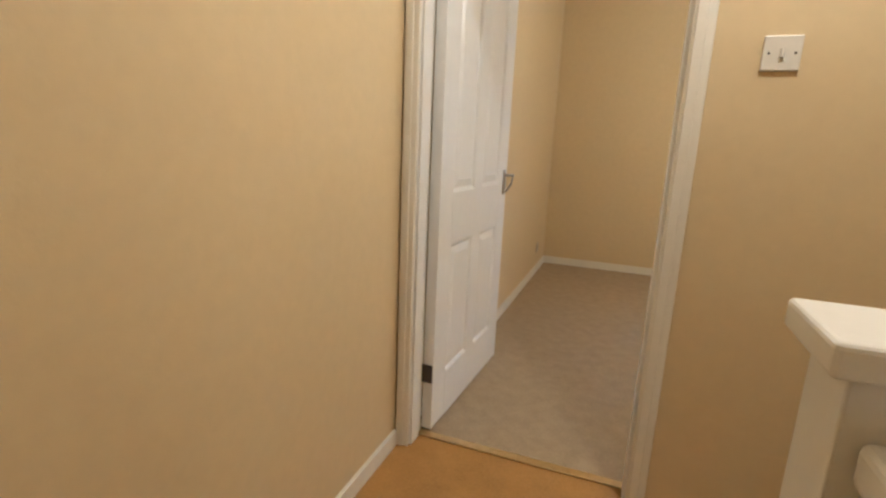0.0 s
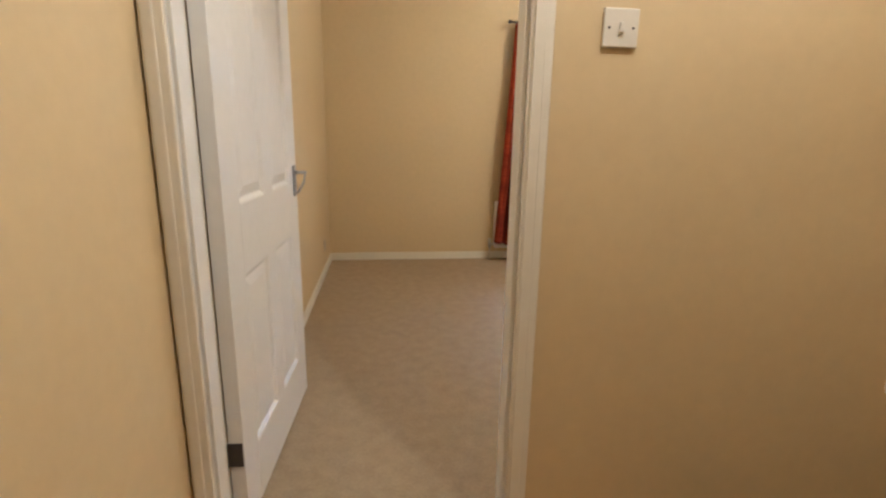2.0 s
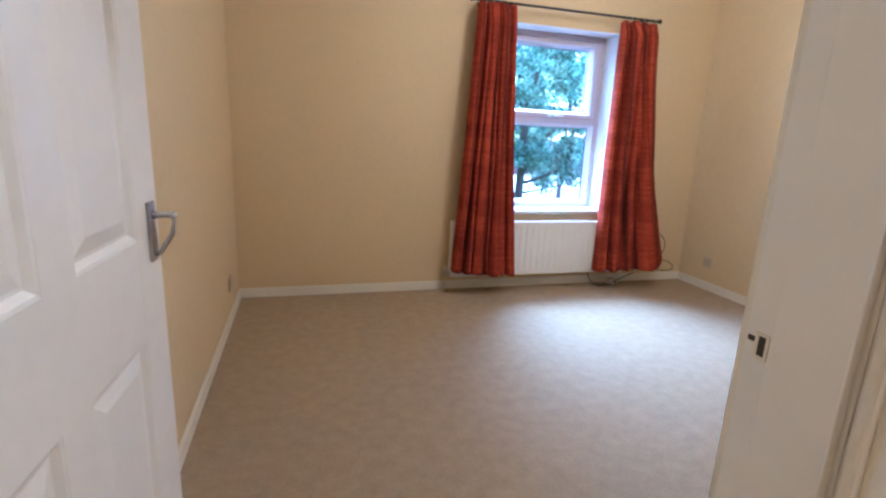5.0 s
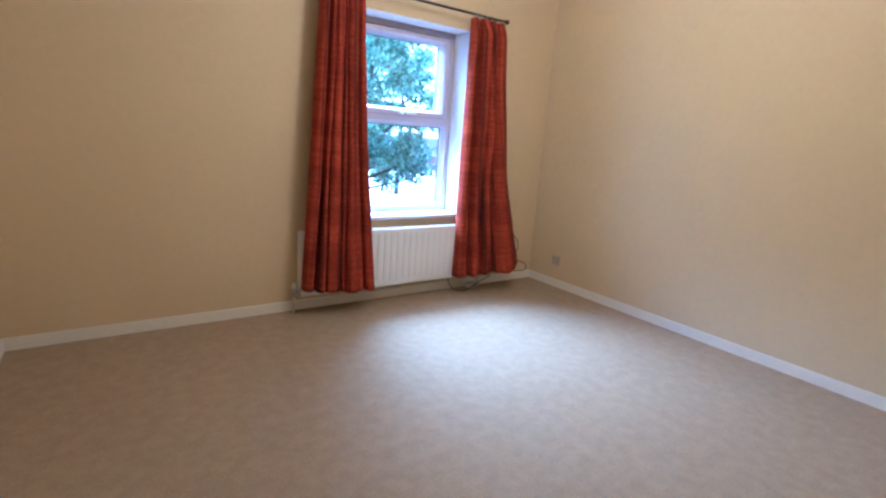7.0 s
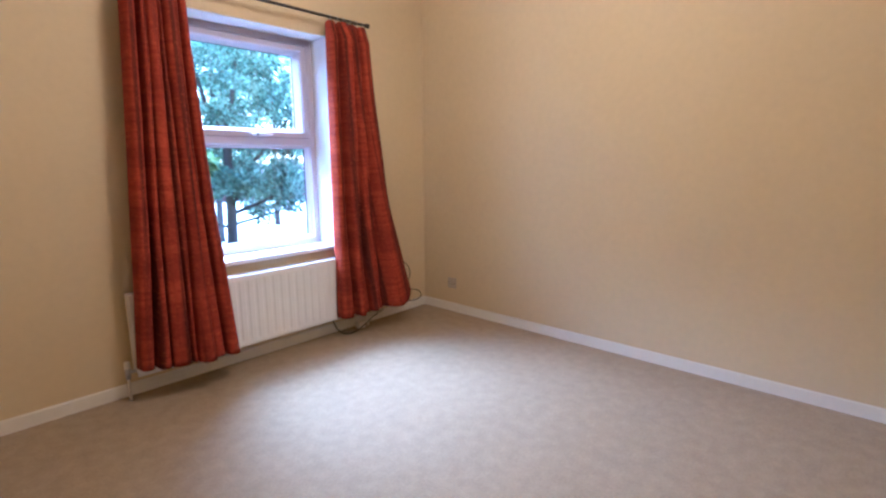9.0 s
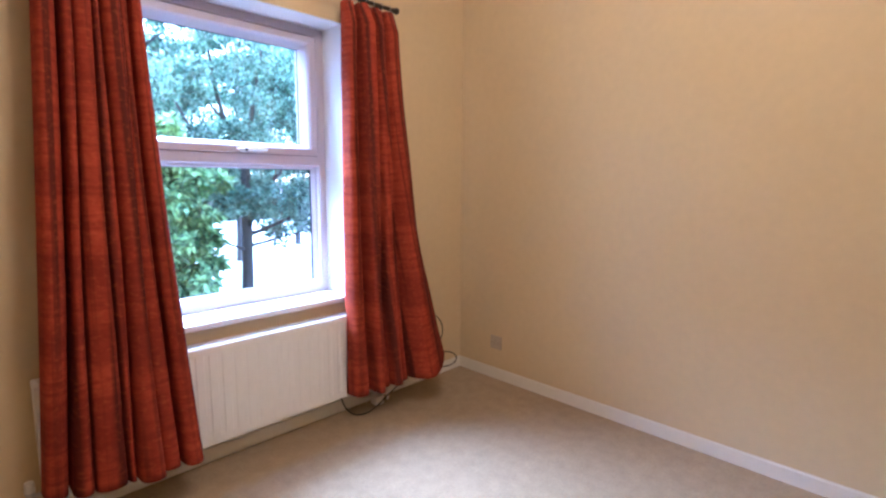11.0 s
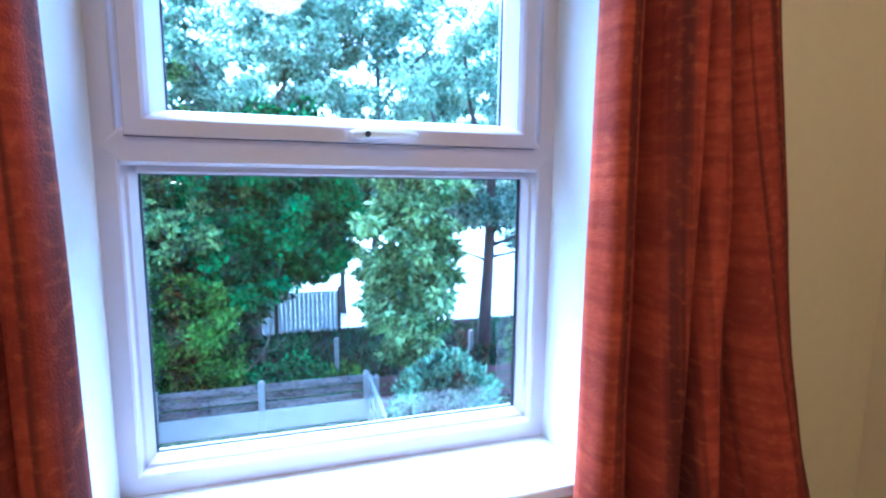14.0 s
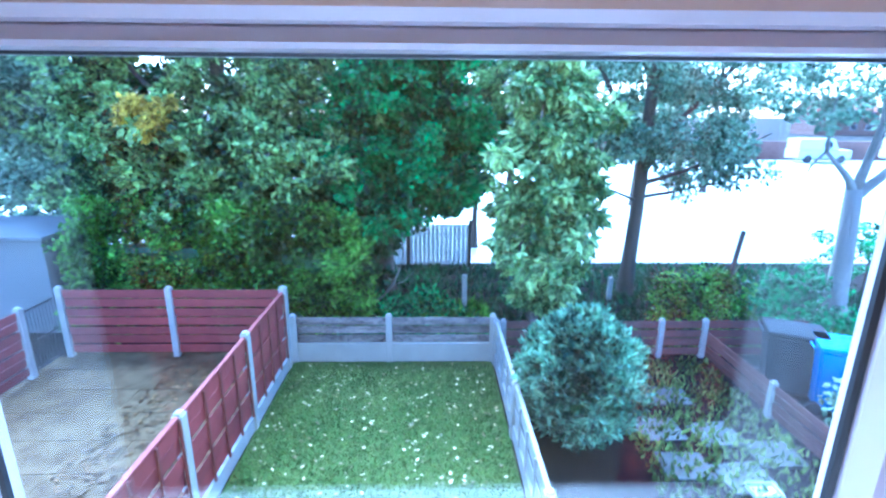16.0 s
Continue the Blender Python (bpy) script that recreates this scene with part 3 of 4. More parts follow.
def wall_plate(name, label, category, place, turn, w, h, build, mat=PLASTIC):
    ob = thing(name, (0, 0, 0), label, category)
    ob.matrix_basis = pose(*place, 0, 0, turn)
    bm = box(-w / 2, w / 2, -0.009, 0, -h / 2, h / 2, 0.003, 2)
    plate = part("plate", bm, mat)
    plate.parent = ob
    for nm, b, own, lab in build:
        p = part(nm, b, own, None, lab)
        p.parent = plate
    return ob


def screw(x, z):
    return ("screw", tube([(x, -0.009, z), (x, -0.0102, z)], 0.0032, 10), BLACKMETAL, "")


wall_plate("light_switch", "cream plastic single light switch on the landing wall", "light switch", (1.079, LAND_Y, 1.437), 0, 0.088, 0.088,
           [("rocker", box(-0.0055, 0.0055, -0.0155, -0.009, -0.012, 0.012, 0.002, 2), PLASTIC, "small cream rocker"), screw(-0.030, 0.0), screw(0.030, 0.0)])
for place, turn in (((ROOM_W, -0.314, 0.235), -90), ((0, -0.435, 0.240), 90)):
    slots = [("slot", box(x - w, x + w, -0.0094, -0.0089, z - h, z + h), BLACK, "") for x, z, w, h in ((0, 0.013, 0.002, 0.004), (-0.011, -0.009, 0.0033, 0.002), (0.011, -0.009, 0.0033, 0.002))]
    wall_plate("wall_socket", "dull beige single wall socket low on the bedroom wall", "socket", place, turn, 0.086, 0.086, slots + [screw(-0.030, 0.0), screw(0.030, 0.0)], BEIGE)

OPAL = glow_material("lit_bulb_glass", (1.0, 0.8, 0.55), 3.0)
PAPER = glow_material("lit_paper_globe", (1.0, 0.76, 0.46), 1.5)
BX, BY, BZ = 2.20, -1.64, 2.43
lamp = thing("ceiling_light", (BX, BY, HIGH), "lit white paper globe shade on the bedroom ceiling", "ceiling light")
bm = bmesh.new()
uv_ball(bm, (BX, BY, BZ), 0.195, 0.195, 0.185, 32, 18)
globe = part("shade", bm, PAPER, lamp, "glowing white globe shade", True)
globe.visible_shadow = False
part("base", tube([(BX, BY, 2.60), (BX, BY, HIGH)], [0.06, 0.065], 20), PLASTIC, lamp)
LX, LY, LZ = 1.15, -3.93, 2.43
lamp = thing("pendant_lamp", (LX, LY, HIGH), "bare lit bulb hanging from the landing ceiling", "pendant lamp")
part("rose", tube([(LX, LY, HIGH - 0.03), (LX, LY, HIGH)], [0.035, 0.045], 16), PLASTIC, lamp)
part("flex", tube([(LX, LY, LZ + 0.09), (LX, LY, HIGH - 0.025)], 0.004, 8), PLASTIC, lamp)
part("holder", tube([(LX, LY, LZ + 0.035), (LX, LY, LZ + 0.095)], [0.018, 0.014], 12), PLASTIC, lamp)
bm = bmesh.new()
uv_ball(bm, (LX, LY, LZ), 0.03, 0.03, 0.04, 16, 10)
globe = part("bulb", bm, OPAL, lamp, "glowing light bulb", True)
globe.visible_shadow = False

# ---------------------------------------------------------------- cables below the curtain


def cable(points, label):
    cu = bpy.data.curves.new("cable", "CURVE")
    cu.dimensions, cu.bevel_depth, cu.bevel_resolution = "3D", 0.0035, 2
    sp = cu.splines.new("NURBS")
    sp.points.add(len(points) - 1)
    for p, c in zip(sp.points, points):
        p.co = (*c, 1)
    sp.use_endpoint_u, sp.order_u = True, 4
    cu.materials.append(BLACK)
    return tagged(new("cable", cu), label, "cable")


cable([(3.34, -0.06, 0.47), (3.41, -0.11, 0.47), (3.49, -0.13, 0.40), (3.48, -0.14, 0.30), (3.40, -0.13, 0.22), (3.28, -0.12, 0.16), (3.20, -0.10, 0.12)], "thin black cable hanging beside the curtain hem")
cable([(3.26, -0.12, 0.20), (3.34, -0.17, 0.24), (3.44, -0.20, 0.24), (3.53, -0.21, 0.20), (3.52, -0.22, 0.15), (3.42, -0.22, 0.14), (3.32, -0.19, 0.17), (3.24, -0.12, 0.15)], "thin black cable coiled beside the radiator")
cable([(3.22, -0.10, 0.10), (3.10, -0.11, 0.07), (2.98, -0.13, 0.012), (2.86, -0.15, 0.008), (2.79, -0.13, 0.03), (2.76, -0.10, 0.10), (2.78, -0.06, 0.16)], "thin black cable trailing on the carpet below the radiator")
tagged(part("cable_clip_box", box(2.99, 3.05, -0.10, -0.05, 0.0, 0.05, 0.006, 2), PLASTIC), "small white plastic cable box on the carpet", "cable box")

# ---------------------------------------------------------------- newel post and landing rail
newel = thing("newel_post", (1.06, -4.33, 0), "white painted square newel post with a flat cap on the landing", "newel post")
part("post", box(0.985, 1.10, -4.375, -4.262, 0, 0.966, 0.004, 2), GLOSS, newel)
part("cap", box(0.958, 1.135, -4.402, -4.234, 0.964, 1.004, 0.008, 3), GLOSS, newel)
rail = thing("stair_rail", (1.06, -5.2, 0), "white painted handrail and balusters along the stairwell", "handrail")
part("handrail", box(1.004, 1.084, -6.3, -4.376, 0.842, 0.897, 0.012, 3), GLOSS, rail)
part("base_rail", box(1.012, 1.076, -6.3, -4.376, 0.0, 0.04, 0.004, 1), GLOSS, rail)
y = -4.54
while y > -6.25:
    part("baluster", box(1.027, 1.061, y - 0.017, y + 0.017, 0.04, 0.844, 0.003), GLOSS, rail)
    y -= 0.125

# ---------------------------------------------------------------- garden materials
GRASS = material("lawn_grass", (0.085, 0.125, 0.032), 0.9, vary=0.25, scale=1.3, fine=18, bump=0.8, bump_scale=90, second=(0.035, 0.075, 0.014))
BLADES = leaf_material("grass_blades", (0.168, 0.234, 0.0614), (0.0487, 0.092, 0.0217), 0.3)
EARTH = material("dark_earth", (0.024, 0.019, 0.017), 1.0, vary=0.2, scale=1.5, fine=20, bump=0.9, bump_scale=30, second=(0.009, 0.008, 0.008))
CONCRETE = material("weathered_concrete", (0.38, 0.365, 0.35), 0.85, vary=0.12, scale=5, fine=60, bump=0.5, bump_scale=90)
REDWOOD = material("red_stained_fence_wood", (0.25, 0.042, 0.04), 0.7, vary=0.15, scale=6, fine=40, bump=0.5, bump_scale=70, per_object=0.15)
DARKRED = material("dark_red_batten_wood", (0.16, 0.035, 0.03), 0.75, vary=0.15, scale=6, fine=40, bump=0.5, bump_scale=70)
GREYWOOD = material("weathered_grey_wood", (0.34, 0.30, 0.29), 0.85, vary=0.25, scale=2.2, fine=14, bump=0.6, bump_scale=60, stretch=(1, 1, 4), per_object=0.25, second=(0.015, 0.012, 0.014))
BROWNWOOD = material("dark_brown_fence_wood", (0.16, 0.075, 0.065), 0.8, vary=0.2, scale=6, fine=40, bump=0.5, bump_scale=70, per_object=0.15)
TARMAC = material("pale_wet_car_park", (0.42, 0.43, 0.43), 0.45, vary=0.08, scale=0.3, fine=6, bump=0.2, bump_scale=30)
FLAG = material("stained_paving", (0.19, 0.13, 0.066), 0.8, vary=0.25, scale=0.8, fine=5, bump=0.5, bump_scale=40, second=(0.06, 0.036, 0.016), per_object=0.06)
GREYFLAG = material("grey_paving", (0.115, 0.12, 0.115), 0.7, vary=0.2, scale=3, fine=30, bump=0.4, bump_scale=60, per_object=0.2)
BARK = material("grey_brown_bark", (0.11, 0.085, 0.07), 0.9, vary=0.3, scale=6, fine=40, bump=1.0, bump_scale=25, stretch=(1, 1, 0.25))
PALEBARK = material("pale_grey_bark", (0.30, 0.28, 0.26), 0.9, vary=0.3, scale=4, fine=30, bump=0.9, bump_scale=25, stretch=(1, 1, 0.3))
RENDERED = material("grey_render", (0.20, 0.20, 0.20), 0.85, vary=0.2, scale=1.2, fine=20, bump=0.4, bump_scale=50)
WHITESTEEL = material("white_painted_steel", (0.55, 0.58, 0.62), 0.5, vary=0.08, scale=3, fine=20, bump=0.1)
BINBLACK = material("black_bin_plastic", (0.012, 0.014, 0.02), 0.8, vary=0.1, bump=0.05)
BINBLUE = material("blue_bin_plastic", (0.03, 0.22, 0.55), 0.45, vary=0.08, bump=0.05)
BRICK = material("red_brick", (0.22, 0.115, 0.09), 0.85, vary=0.2, scale=2, fine=30, bump=0.3, bump_scale=20)
TILE = material("red_roof_tiles", (0.42, 0.15, 0.09), 0.8, vary=0.2, scale=1, fine=20, bump=0.5, bump_scale=8)
LEAF_BRIGHT = leaf_material("laurel_leaf", (0.478, 0.644, 0.27), (0.0689, 0.148, 0.0443), 0.3)
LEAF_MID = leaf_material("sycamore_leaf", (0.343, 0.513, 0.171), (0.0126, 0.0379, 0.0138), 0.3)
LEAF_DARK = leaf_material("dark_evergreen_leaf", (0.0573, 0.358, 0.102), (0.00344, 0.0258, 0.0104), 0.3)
# blue-green leaf made paler and flatter, so haze sits in its colour
LEAF_BLUE_HAZED = leaf_material("hazed_blue_green_leaf", (0.319, 0.443, 0.304), (0.0722, 0.151, 0.0984), 0.5)
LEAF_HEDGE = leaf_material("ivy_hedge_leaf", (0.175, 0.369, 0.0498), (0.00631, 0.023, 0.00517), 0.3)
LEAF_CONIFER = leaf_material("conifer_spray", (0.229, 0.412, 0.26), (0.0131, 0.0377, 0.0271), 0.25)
LEAF_YELLOW = leaf_material("yellow_leaf", (0.686, 0.52, 0.0775), (0.344, 0.262, 0.0492), 0.35)
WEED = leaf_material("weed_blades", (0.243, 0.321, 0.0996), (0.0574, 0.0984, 0.0287), 0.35)
LEAF_BROWN = leaf_material("brown_fallen_leaf", (0.16, 0.09, 0.035), (0.08, 0.045, 0.02), 0.05)
# dark copy of the leaf: inner shade is put into its colour
LEAF_SHADE = leaf_material("shade_painted_leaf", (0.05, 0.12, 0.05), (0.02, 0.06, 0.03), 0.2)
LEAF_PALE = leaf_material("pale_fallen_leaf", (0.585, 0.534, 0.306), (0.253, 0.18, 0.0722), 0.1)

# ---------------------------------------------------------------- ground sheets
G = GROUND
for dull in (EARTH, FLAG, GRASS, GREYWOOD, LEAF_BROWN):
    dull.node_tree.nodes["Principled BSDF"].inputs["Specular IOR Level"].default_value = 0.12


def sheet(name, x0, x1, y0, y1, z, mat, label, category, deep=0.3):
    return tagged(part(name, box(x0, x1, y0, y1, z - deep, z), mat), label, category, kind="structure")


sheet("ground", -700, 700, 0.33, 1500, G - 0.03, EARTH, "dark bare earth behind the gardens", "ground", 0.5)
sheet("lawn", 0.10, 3.40, 0.33, 7.27, G, GRASS, "small green lawn strewn with pale fallen leaves", "lawn", 0.026)
sheet("road", -60, 120, 12.9, 46, G + 0.01, TARMAC, "pale bright empty car park beyond the trees", "car park", 0.036)


def blades(name, x0, x1, y0, y1, count, size, mat, label, seed, z=G, flat=False, category="grass"):
    """Many short upright tufts, or leaves lying flat."""
    r = np.random.RandomState(seed)
    p = np.stack([r.uniform(x0, x1, count), r.uniform(y0, y1, count), np.full(count, z)], 1)
    a = r.uniform(0, 2 * np.pi, count)
    d = np.stack([np.cos(a), np.sin(a), np.zeros(count)], 1)
    s = size * r.uniform(0.5, 1.5, count)[:, None]
    if flat:
        e = np.stack([-d[:, 1], d[:, 0], r.uniform(-0.2, 0.2, count)], 1)
        lift = np.array([0, 0, 0.006])
        v = np.stack([p + lift - d * s, p + lift + e * s * 0.6, p + lift * 2 + d * s, p + lift - e * s * 0.6], 1).reshape(-1, 3)
        f = np.arange(4 * count).reshape(-1, 4)
    else:
        lean = np.stack([r.uniform(-0.6, 0.6, count), r.uniform(-0.6, 0.6, count), np.ones(count)], 1)
        v = np.stack([p - d * s * 0.25, p + d * s * 0.25, p + lean * s], 1).reshape(-1, 3)
        f = np.arange(3 * count).reshape(-1, 3)
    return tagged(from_arrays(name, v.tolist(), f.tolist(), mat), label, category, kind="stuff")


blades("grass", 0.13, 3.38, 0.5, 7.25, 60000, 0.026, BLADES, "short green lawn grass", 11)
blades("fallen_leaves", 0.2, 3.3, 0.8, 7.15, 650, 0.026, LEAF_PALE, "pale fallen leaves scattered on the lawn", 12, G + 0.02, True, "leaves")
blades("fallen_leaves", -1.9, -0.1, 4.3, 7.3, 900, 0.034, LEAF_BROWN, "brown fallen leaves on the paving", 13, G + 0.012, True, "leaves")
blades("weeds", 4.9, 7.0, 1.0, 7.3, 4200, 0.085, WEED, "weeds and long grass over the paving", 14, category="weeds")
blades("weeds", 3.5, 5.0, 5.6, 7.3, 1300, 0.085, WEED, "weeds beside the conifer bush", 17, category="weeds")
blades("undergrowth", 3.4, 11.5, 7.5, 8.7, 2600, 0.11, LEAF_MID, "low green undergrowth behind the fences", 15, G - 0.02, category="undergrowth")
blades("undergrowth", 0.6, 3.4, 7.5, 9.6, 1300, 0.16, LEAF_DARK, "dark green undergrowth behind the board fence", 18, G - 0.02, category="undergrowth")
blades("undergrowth", -3.5, 2.6, 9.0, 12.6, 1500, 0.12, LEAF_DARK, "sparse dark undergrowth beneath the trees", 16, G - 0.02, category="undergrowth")

# ---------------------------------------------------------------- fences


def fence_thing(name, place, label):
    return thing(name, place, label, "fence")


def concrete_post(parent, x, y, top, w=0.05):
    bm = box(x - w, x + w, y - w, y + w, G - 0.1, top - 0.03, 0.006)
    add_box(bm, x - w * 0.75, x + w * 0.75, y - w * 0.75, y + w * 0.75, top - 0.032, top, 0.012)
    part("post", bm, CONCRETE, parent)


def bay(parent, a, b, z0, z1, boards, mat, battens=0, side=1, gravel=0.0, gap=0.022, lap=0.0):
    """One bay between the plan points a and b: gravel board, lapped boards and battens on one side."""
    a, b = Vector((*a, 0)), Vector((*b, 0))
    along = (b - a).normalized()
    n = Vector((-along.y, along.x, 0)) * side

    def plank(name, z_lo, z_hi, thick, off, mat, s0=0.0, s1=None):
        s1 = (b - a).length if s1 is None else s1
        bm = box(0, s1 - s0, -thick / 2, thick / 2, z_lo, z_hi, min(0.004, thick * 0.2))
        m = Matrix.Translation(a + along * s0 + n * off) @ Matrix.Rotation(math.atan2(along.y, along.x), 4, "Z")
        bmesh.ops.transform(bm, matrix=m, verts=bm.verts)
        part(name, bm, mat, parent)

    if gravel:
        plank("gravel_board", z0 - gravel, z0, 0.05, 0, CONCRETE, 0.05, (b - a).length - 0.05)
    h = (z1 - z0) / boards
    for k in range(boards):
        plank("board", z0 + k * h + gap, z0 + (k + 1) * h + lap, 0.014, (0.009 if k % 2 else -0.007), mat, 0.052, (b - a).length - 0.052)
    if battens:
        L = (b - a).length - 0.12
        for k in range(battens):
            s = 0.06 + L * k / (battens - 1)
            plank("batten", z0, z1, 0.022, 0.028, DARKRED if mat is REDWOOD else mat, s - 0.018, s + 0.018)
        plank("capping", z1 + 0.012, z1 + 0.035, 0.05, 0.0, mat, 0.052, (b - a).length - 0.052)


left = fence_thing("fence", (0.06, 4, G), "red stained panel fence with concrete posts beside the lawn")
ys = [7.08, 5.50, 3.84, 2.18, 0.52]
for k, y in enumerate(ys):
    concrete_post(left, 0.06, y, -1.34 - 0.03 * k)
for y1, y0 in zip(ys, ys[1:]):
    bay(left, (0.06, y0), (0.06, y1), G + 0.20, -1.46, 6, REDWOOD, battens=5, side=-1, gravel=0.20)

back = fence_thing("fence", (1.7, 7.30, G), "low weathered grey board fence with concrete posts across the lawn")
for x in (0.12, 1.685, 3.40):
    concrete_post(back, x, 7.30, -1.90)
for x0, x1 in ((0.12, 1.685), (1.685, 3.40)):
    bay(back, (x0, 7.30), (x1, 7.30), G + 0.33, -1.96, 3, GREYWOOD, gravel=0.33, gap=0.02, lap=0.0)

right = fence_thing("fence", (3.44, 4, G), "weathered grey panel fence with concrete posts beside the lawn")
ys = [7.22, 5.30, 3.45, 1.6, 0.45]
for y in ys:
    concrete_post(right, 3.45, y, -1.96)
for y1, y0 in zip(ys, ys[1:]):
    bay(right, (3.45, y0), (3.45, y1), G + 0.20, -2.02, 4, CONCRETE, battens=5, side=1, gravel=0.2)

far_left = fence_thing("fence", (-1.9, 7.52, G), "red stained horizontal board fence behind the paved yard")
for x in (-3.72, -1.94, -0.06):
    concrete_post(far_left, x, 7.52, -1.50)
for x0, x1 in ((-3.72, -1.94), (-1.94, -0.06)):
    bay(far_left, (x0, 7.52), (x1, 7.52), G + 0.05, -1.56, 7, REDWOOD)

side_left = fence_thing("fence", (-3.8, 5, G), "red stained board fence at the side of the paved yard")
for y in (6.80, 5.0, 3.2):
    concrete_post(side_left, -3.82, y, -1.58)
for y0, y1 in ((5.0, 6.80), (3.2, 5.0)):
    bay(side_left, (-3.82, y0), (-3.82, y1), G + 0.05, -1.64, 7, REDWOOD)
gate = thing("garden_gate", (-3.8, 7.15, G), "dark iron barred garden gate between concrete posts", "gate")
for k in range(9):
    y = 6.90 + k * 0.065
    part("bar", tube([(-3.80, y, G + 0.08), (-3.80, y, -1.66)], 0.008, 6), BLACKMETAL, gate)
for z in (G + 0.10, -2.2, -1.68):
    part("rail", box(-3.812, -3.788, 6.87, 7.45, z - 0.012, z + 0.012), BLACKMETAL, gate)

brown = fence_thing("fence", (5.3, 7.46, G), "low dark brown board fence behind the overgrown yard")
for x in (3.6, 4.95, 6.30, 7.05):
    concrete_post(brown, x, 7.46, -2.06, 0.045)
for x0, x1 in ((3.6, 4.95), (4.95, 6.30), (6.30, 7.05), (7.05, 8.9)):
    bay(brown, (x0, 7.46), (x1, 7.46), G, -2.11, 4, BROWNWOOD)
brown = fence_thing("fence", (7.08, 5, G), "low dark brown board fence beside the overgrown yard")
for y in (5.72, 3.9, 2.1):
    concrete_post(brown, 7.08, y, -2.22, 0.045)
for y0, y1 in ((5.72, 7.42), (3.9, 5.72), (2.1, 3.9)):
    bay(brown, (7.08, y0), (7.08, y1), G, -2.27, 4, BROWNWOOD)

# ---------------------------------------------------------------- wheelie bins and plants beyond the low fence


def wheelie_bin(x, y, turn, mat, label, marks):
    ob = thing("wheelie_bin", (0, 0, 0), label, "bin")
    ob.matrix_basis = pose(x, y, G - 0.03, 0, 0, turn)

    def put(name, bm, m, parent=ob, lab=""):
        o = part(name, bm, m, None, lab)
        o.parent = parent
        return o

    bm = bmesh.new()
    vs = add_box(bm, -0.29, 0.29, -0.36, 0.36, 0.08, 0.98, 0)
    for v in vs:
        if v.co.z < 0.5:
            v.co.x *= 0.78
            v.co.y *= 0.78
    bmesh.ops.bevel(bm, geom=bm.edges[:], offset=0.03, segments=2, affect="EDGES")
    body = put("body", bm, mat)
    bm = box(-0.31, 0.31, -0.40, 0.38, 0.985, 1.05, 0.025, 2)
    put("lid", bm, mat)
    put("handle", tube([(-0.22, 0.42, 0.99), (0.22, 0.42, 0.99)], 0.018, 8), mat)
    for s in (-1, 1):
        bm = tube([(s * 0.22, 0.30, 0.10), (s * 0.29, 0.30, 0.10)], 0.10, 16)
        put("wheel", bm, BLACK)
    for k in range(marks):
        bm = bmesh.new()
        uv_ball(bm, (-0.08 + 0.16 * k, -0.345, 0.82), 0.05, 0.004, 0.075, 14, 8)
        put("label", bm, PLASTIC, body, "white oval mark")


wheelie_bin(7.72, 6.35, 65, BINBLACK, "black plastic wheelie bin with two white oval marks", 2)
wheelie_bin(8.10, 5.85, 65, BINBLUE, "bright blue plastic wheelie bin beside the fence", 0)

# ---------------------------------------------------------------- paving
rnd = random.Random(5)
patio = thing("patio", (-1.9, 4, G), "stained brown and grey stone paving of the yard", "paving", kind="structure")
sub = part("bedding", box(-3.9, 0.0, 0.4, 7.5, G - 0.03, G - 0.006), FLAG, patio)
y = 0.45
while y < 7.4:
    x = -3.78
    while x < -0.1:
        w = min(0.60, -0.03 - x)
        bm = box(x + 0.003, x + w - 0.003, y + 0.003, y + 0.594, G - 0.02, G + rnd.uniform(-0.001, 0.002))
        part("flagstone", bm, FLAG, patio)
        x += 0.60
    y += 0.60
path = thing("garden_path", (5.8, 4, G), "grey paving slabs half covered by weeds", "paving", kind="structure")
for x, y in ((5.3, 6.6), (5.9, 6.2), (5.4, 5.4), (6.1, 5.3), (5.4, 4.7), (6.0, 4.5), (6.6, 4.9), (5.5, 3.9), (6.2, 3.8), (5.3, 3.2), (6.0, 3.1)):
    bm = box(-0.29, 0.29, -0.24, 0.24, G - 0.03, G + 0.012, 0.008)
    bmesh.ops.transform(bm, matrix=pose(x, y, 0, 0, 0, rnd.uniform(-6, 6)), verts=bm.verts)
    part("paving_slab", bm, GREYFLAG, path)
tray = thing("plastic_tray", (6.05, 4.25, G), "small white plastic tray lying on the paving", "tray")
bm = bmesh.new()
add_ring(bm, -0.16, 0.16, -0.11, 0.11, [(0, 0), (0.012, 0), (0.012, 0.04), (0, 0.05)])
for v in bm.verts:
    v.co = Vector((6.05 + v.co.x, 4.25 + v.co.z, G + 0.014 + v.co.y))
add_box(bm, 5.90, 6.20, 4.15, 4.35, G + 0.014, G + 0.02)
part("body", bm, WHITESTEEL, tray)

# ---------------------------------------------------------------- foliage


def leaf_mesh(name, clumps, leaves, size, mat, parent, seed, droop=0.3, long=1.0, label="", tier=0.55, level=0.8):
    """Leaves round clump centres (x, y, z, radius): each a folded lozenge of two faces, mostly lying level in tiers."""
    r = np.random.RandomState(seed)
    c = np.array(clumps, float)
    which = r.choice(len(c), leaves, p=c[:, 3] ** 2 / (c[:, 3] ** 2).sum())
    off = r.normal(size=(leaves, 3))
    off /= np.linalg.norm(off, axis=1)[:, None] + 1e-9
    p = c[which, :3] + off * c[which, 3:4] * (r.uniform(0, 1, (leaves, 1)) ** 0.45) * np.array([1, 1, tier])
    d = off * 0.8 + r.normal(size=(leaves, 3)) * 0.7 - np.array([0, 0, droop])
    d /= np.linalg.norm(d, axis=1)[:, None]
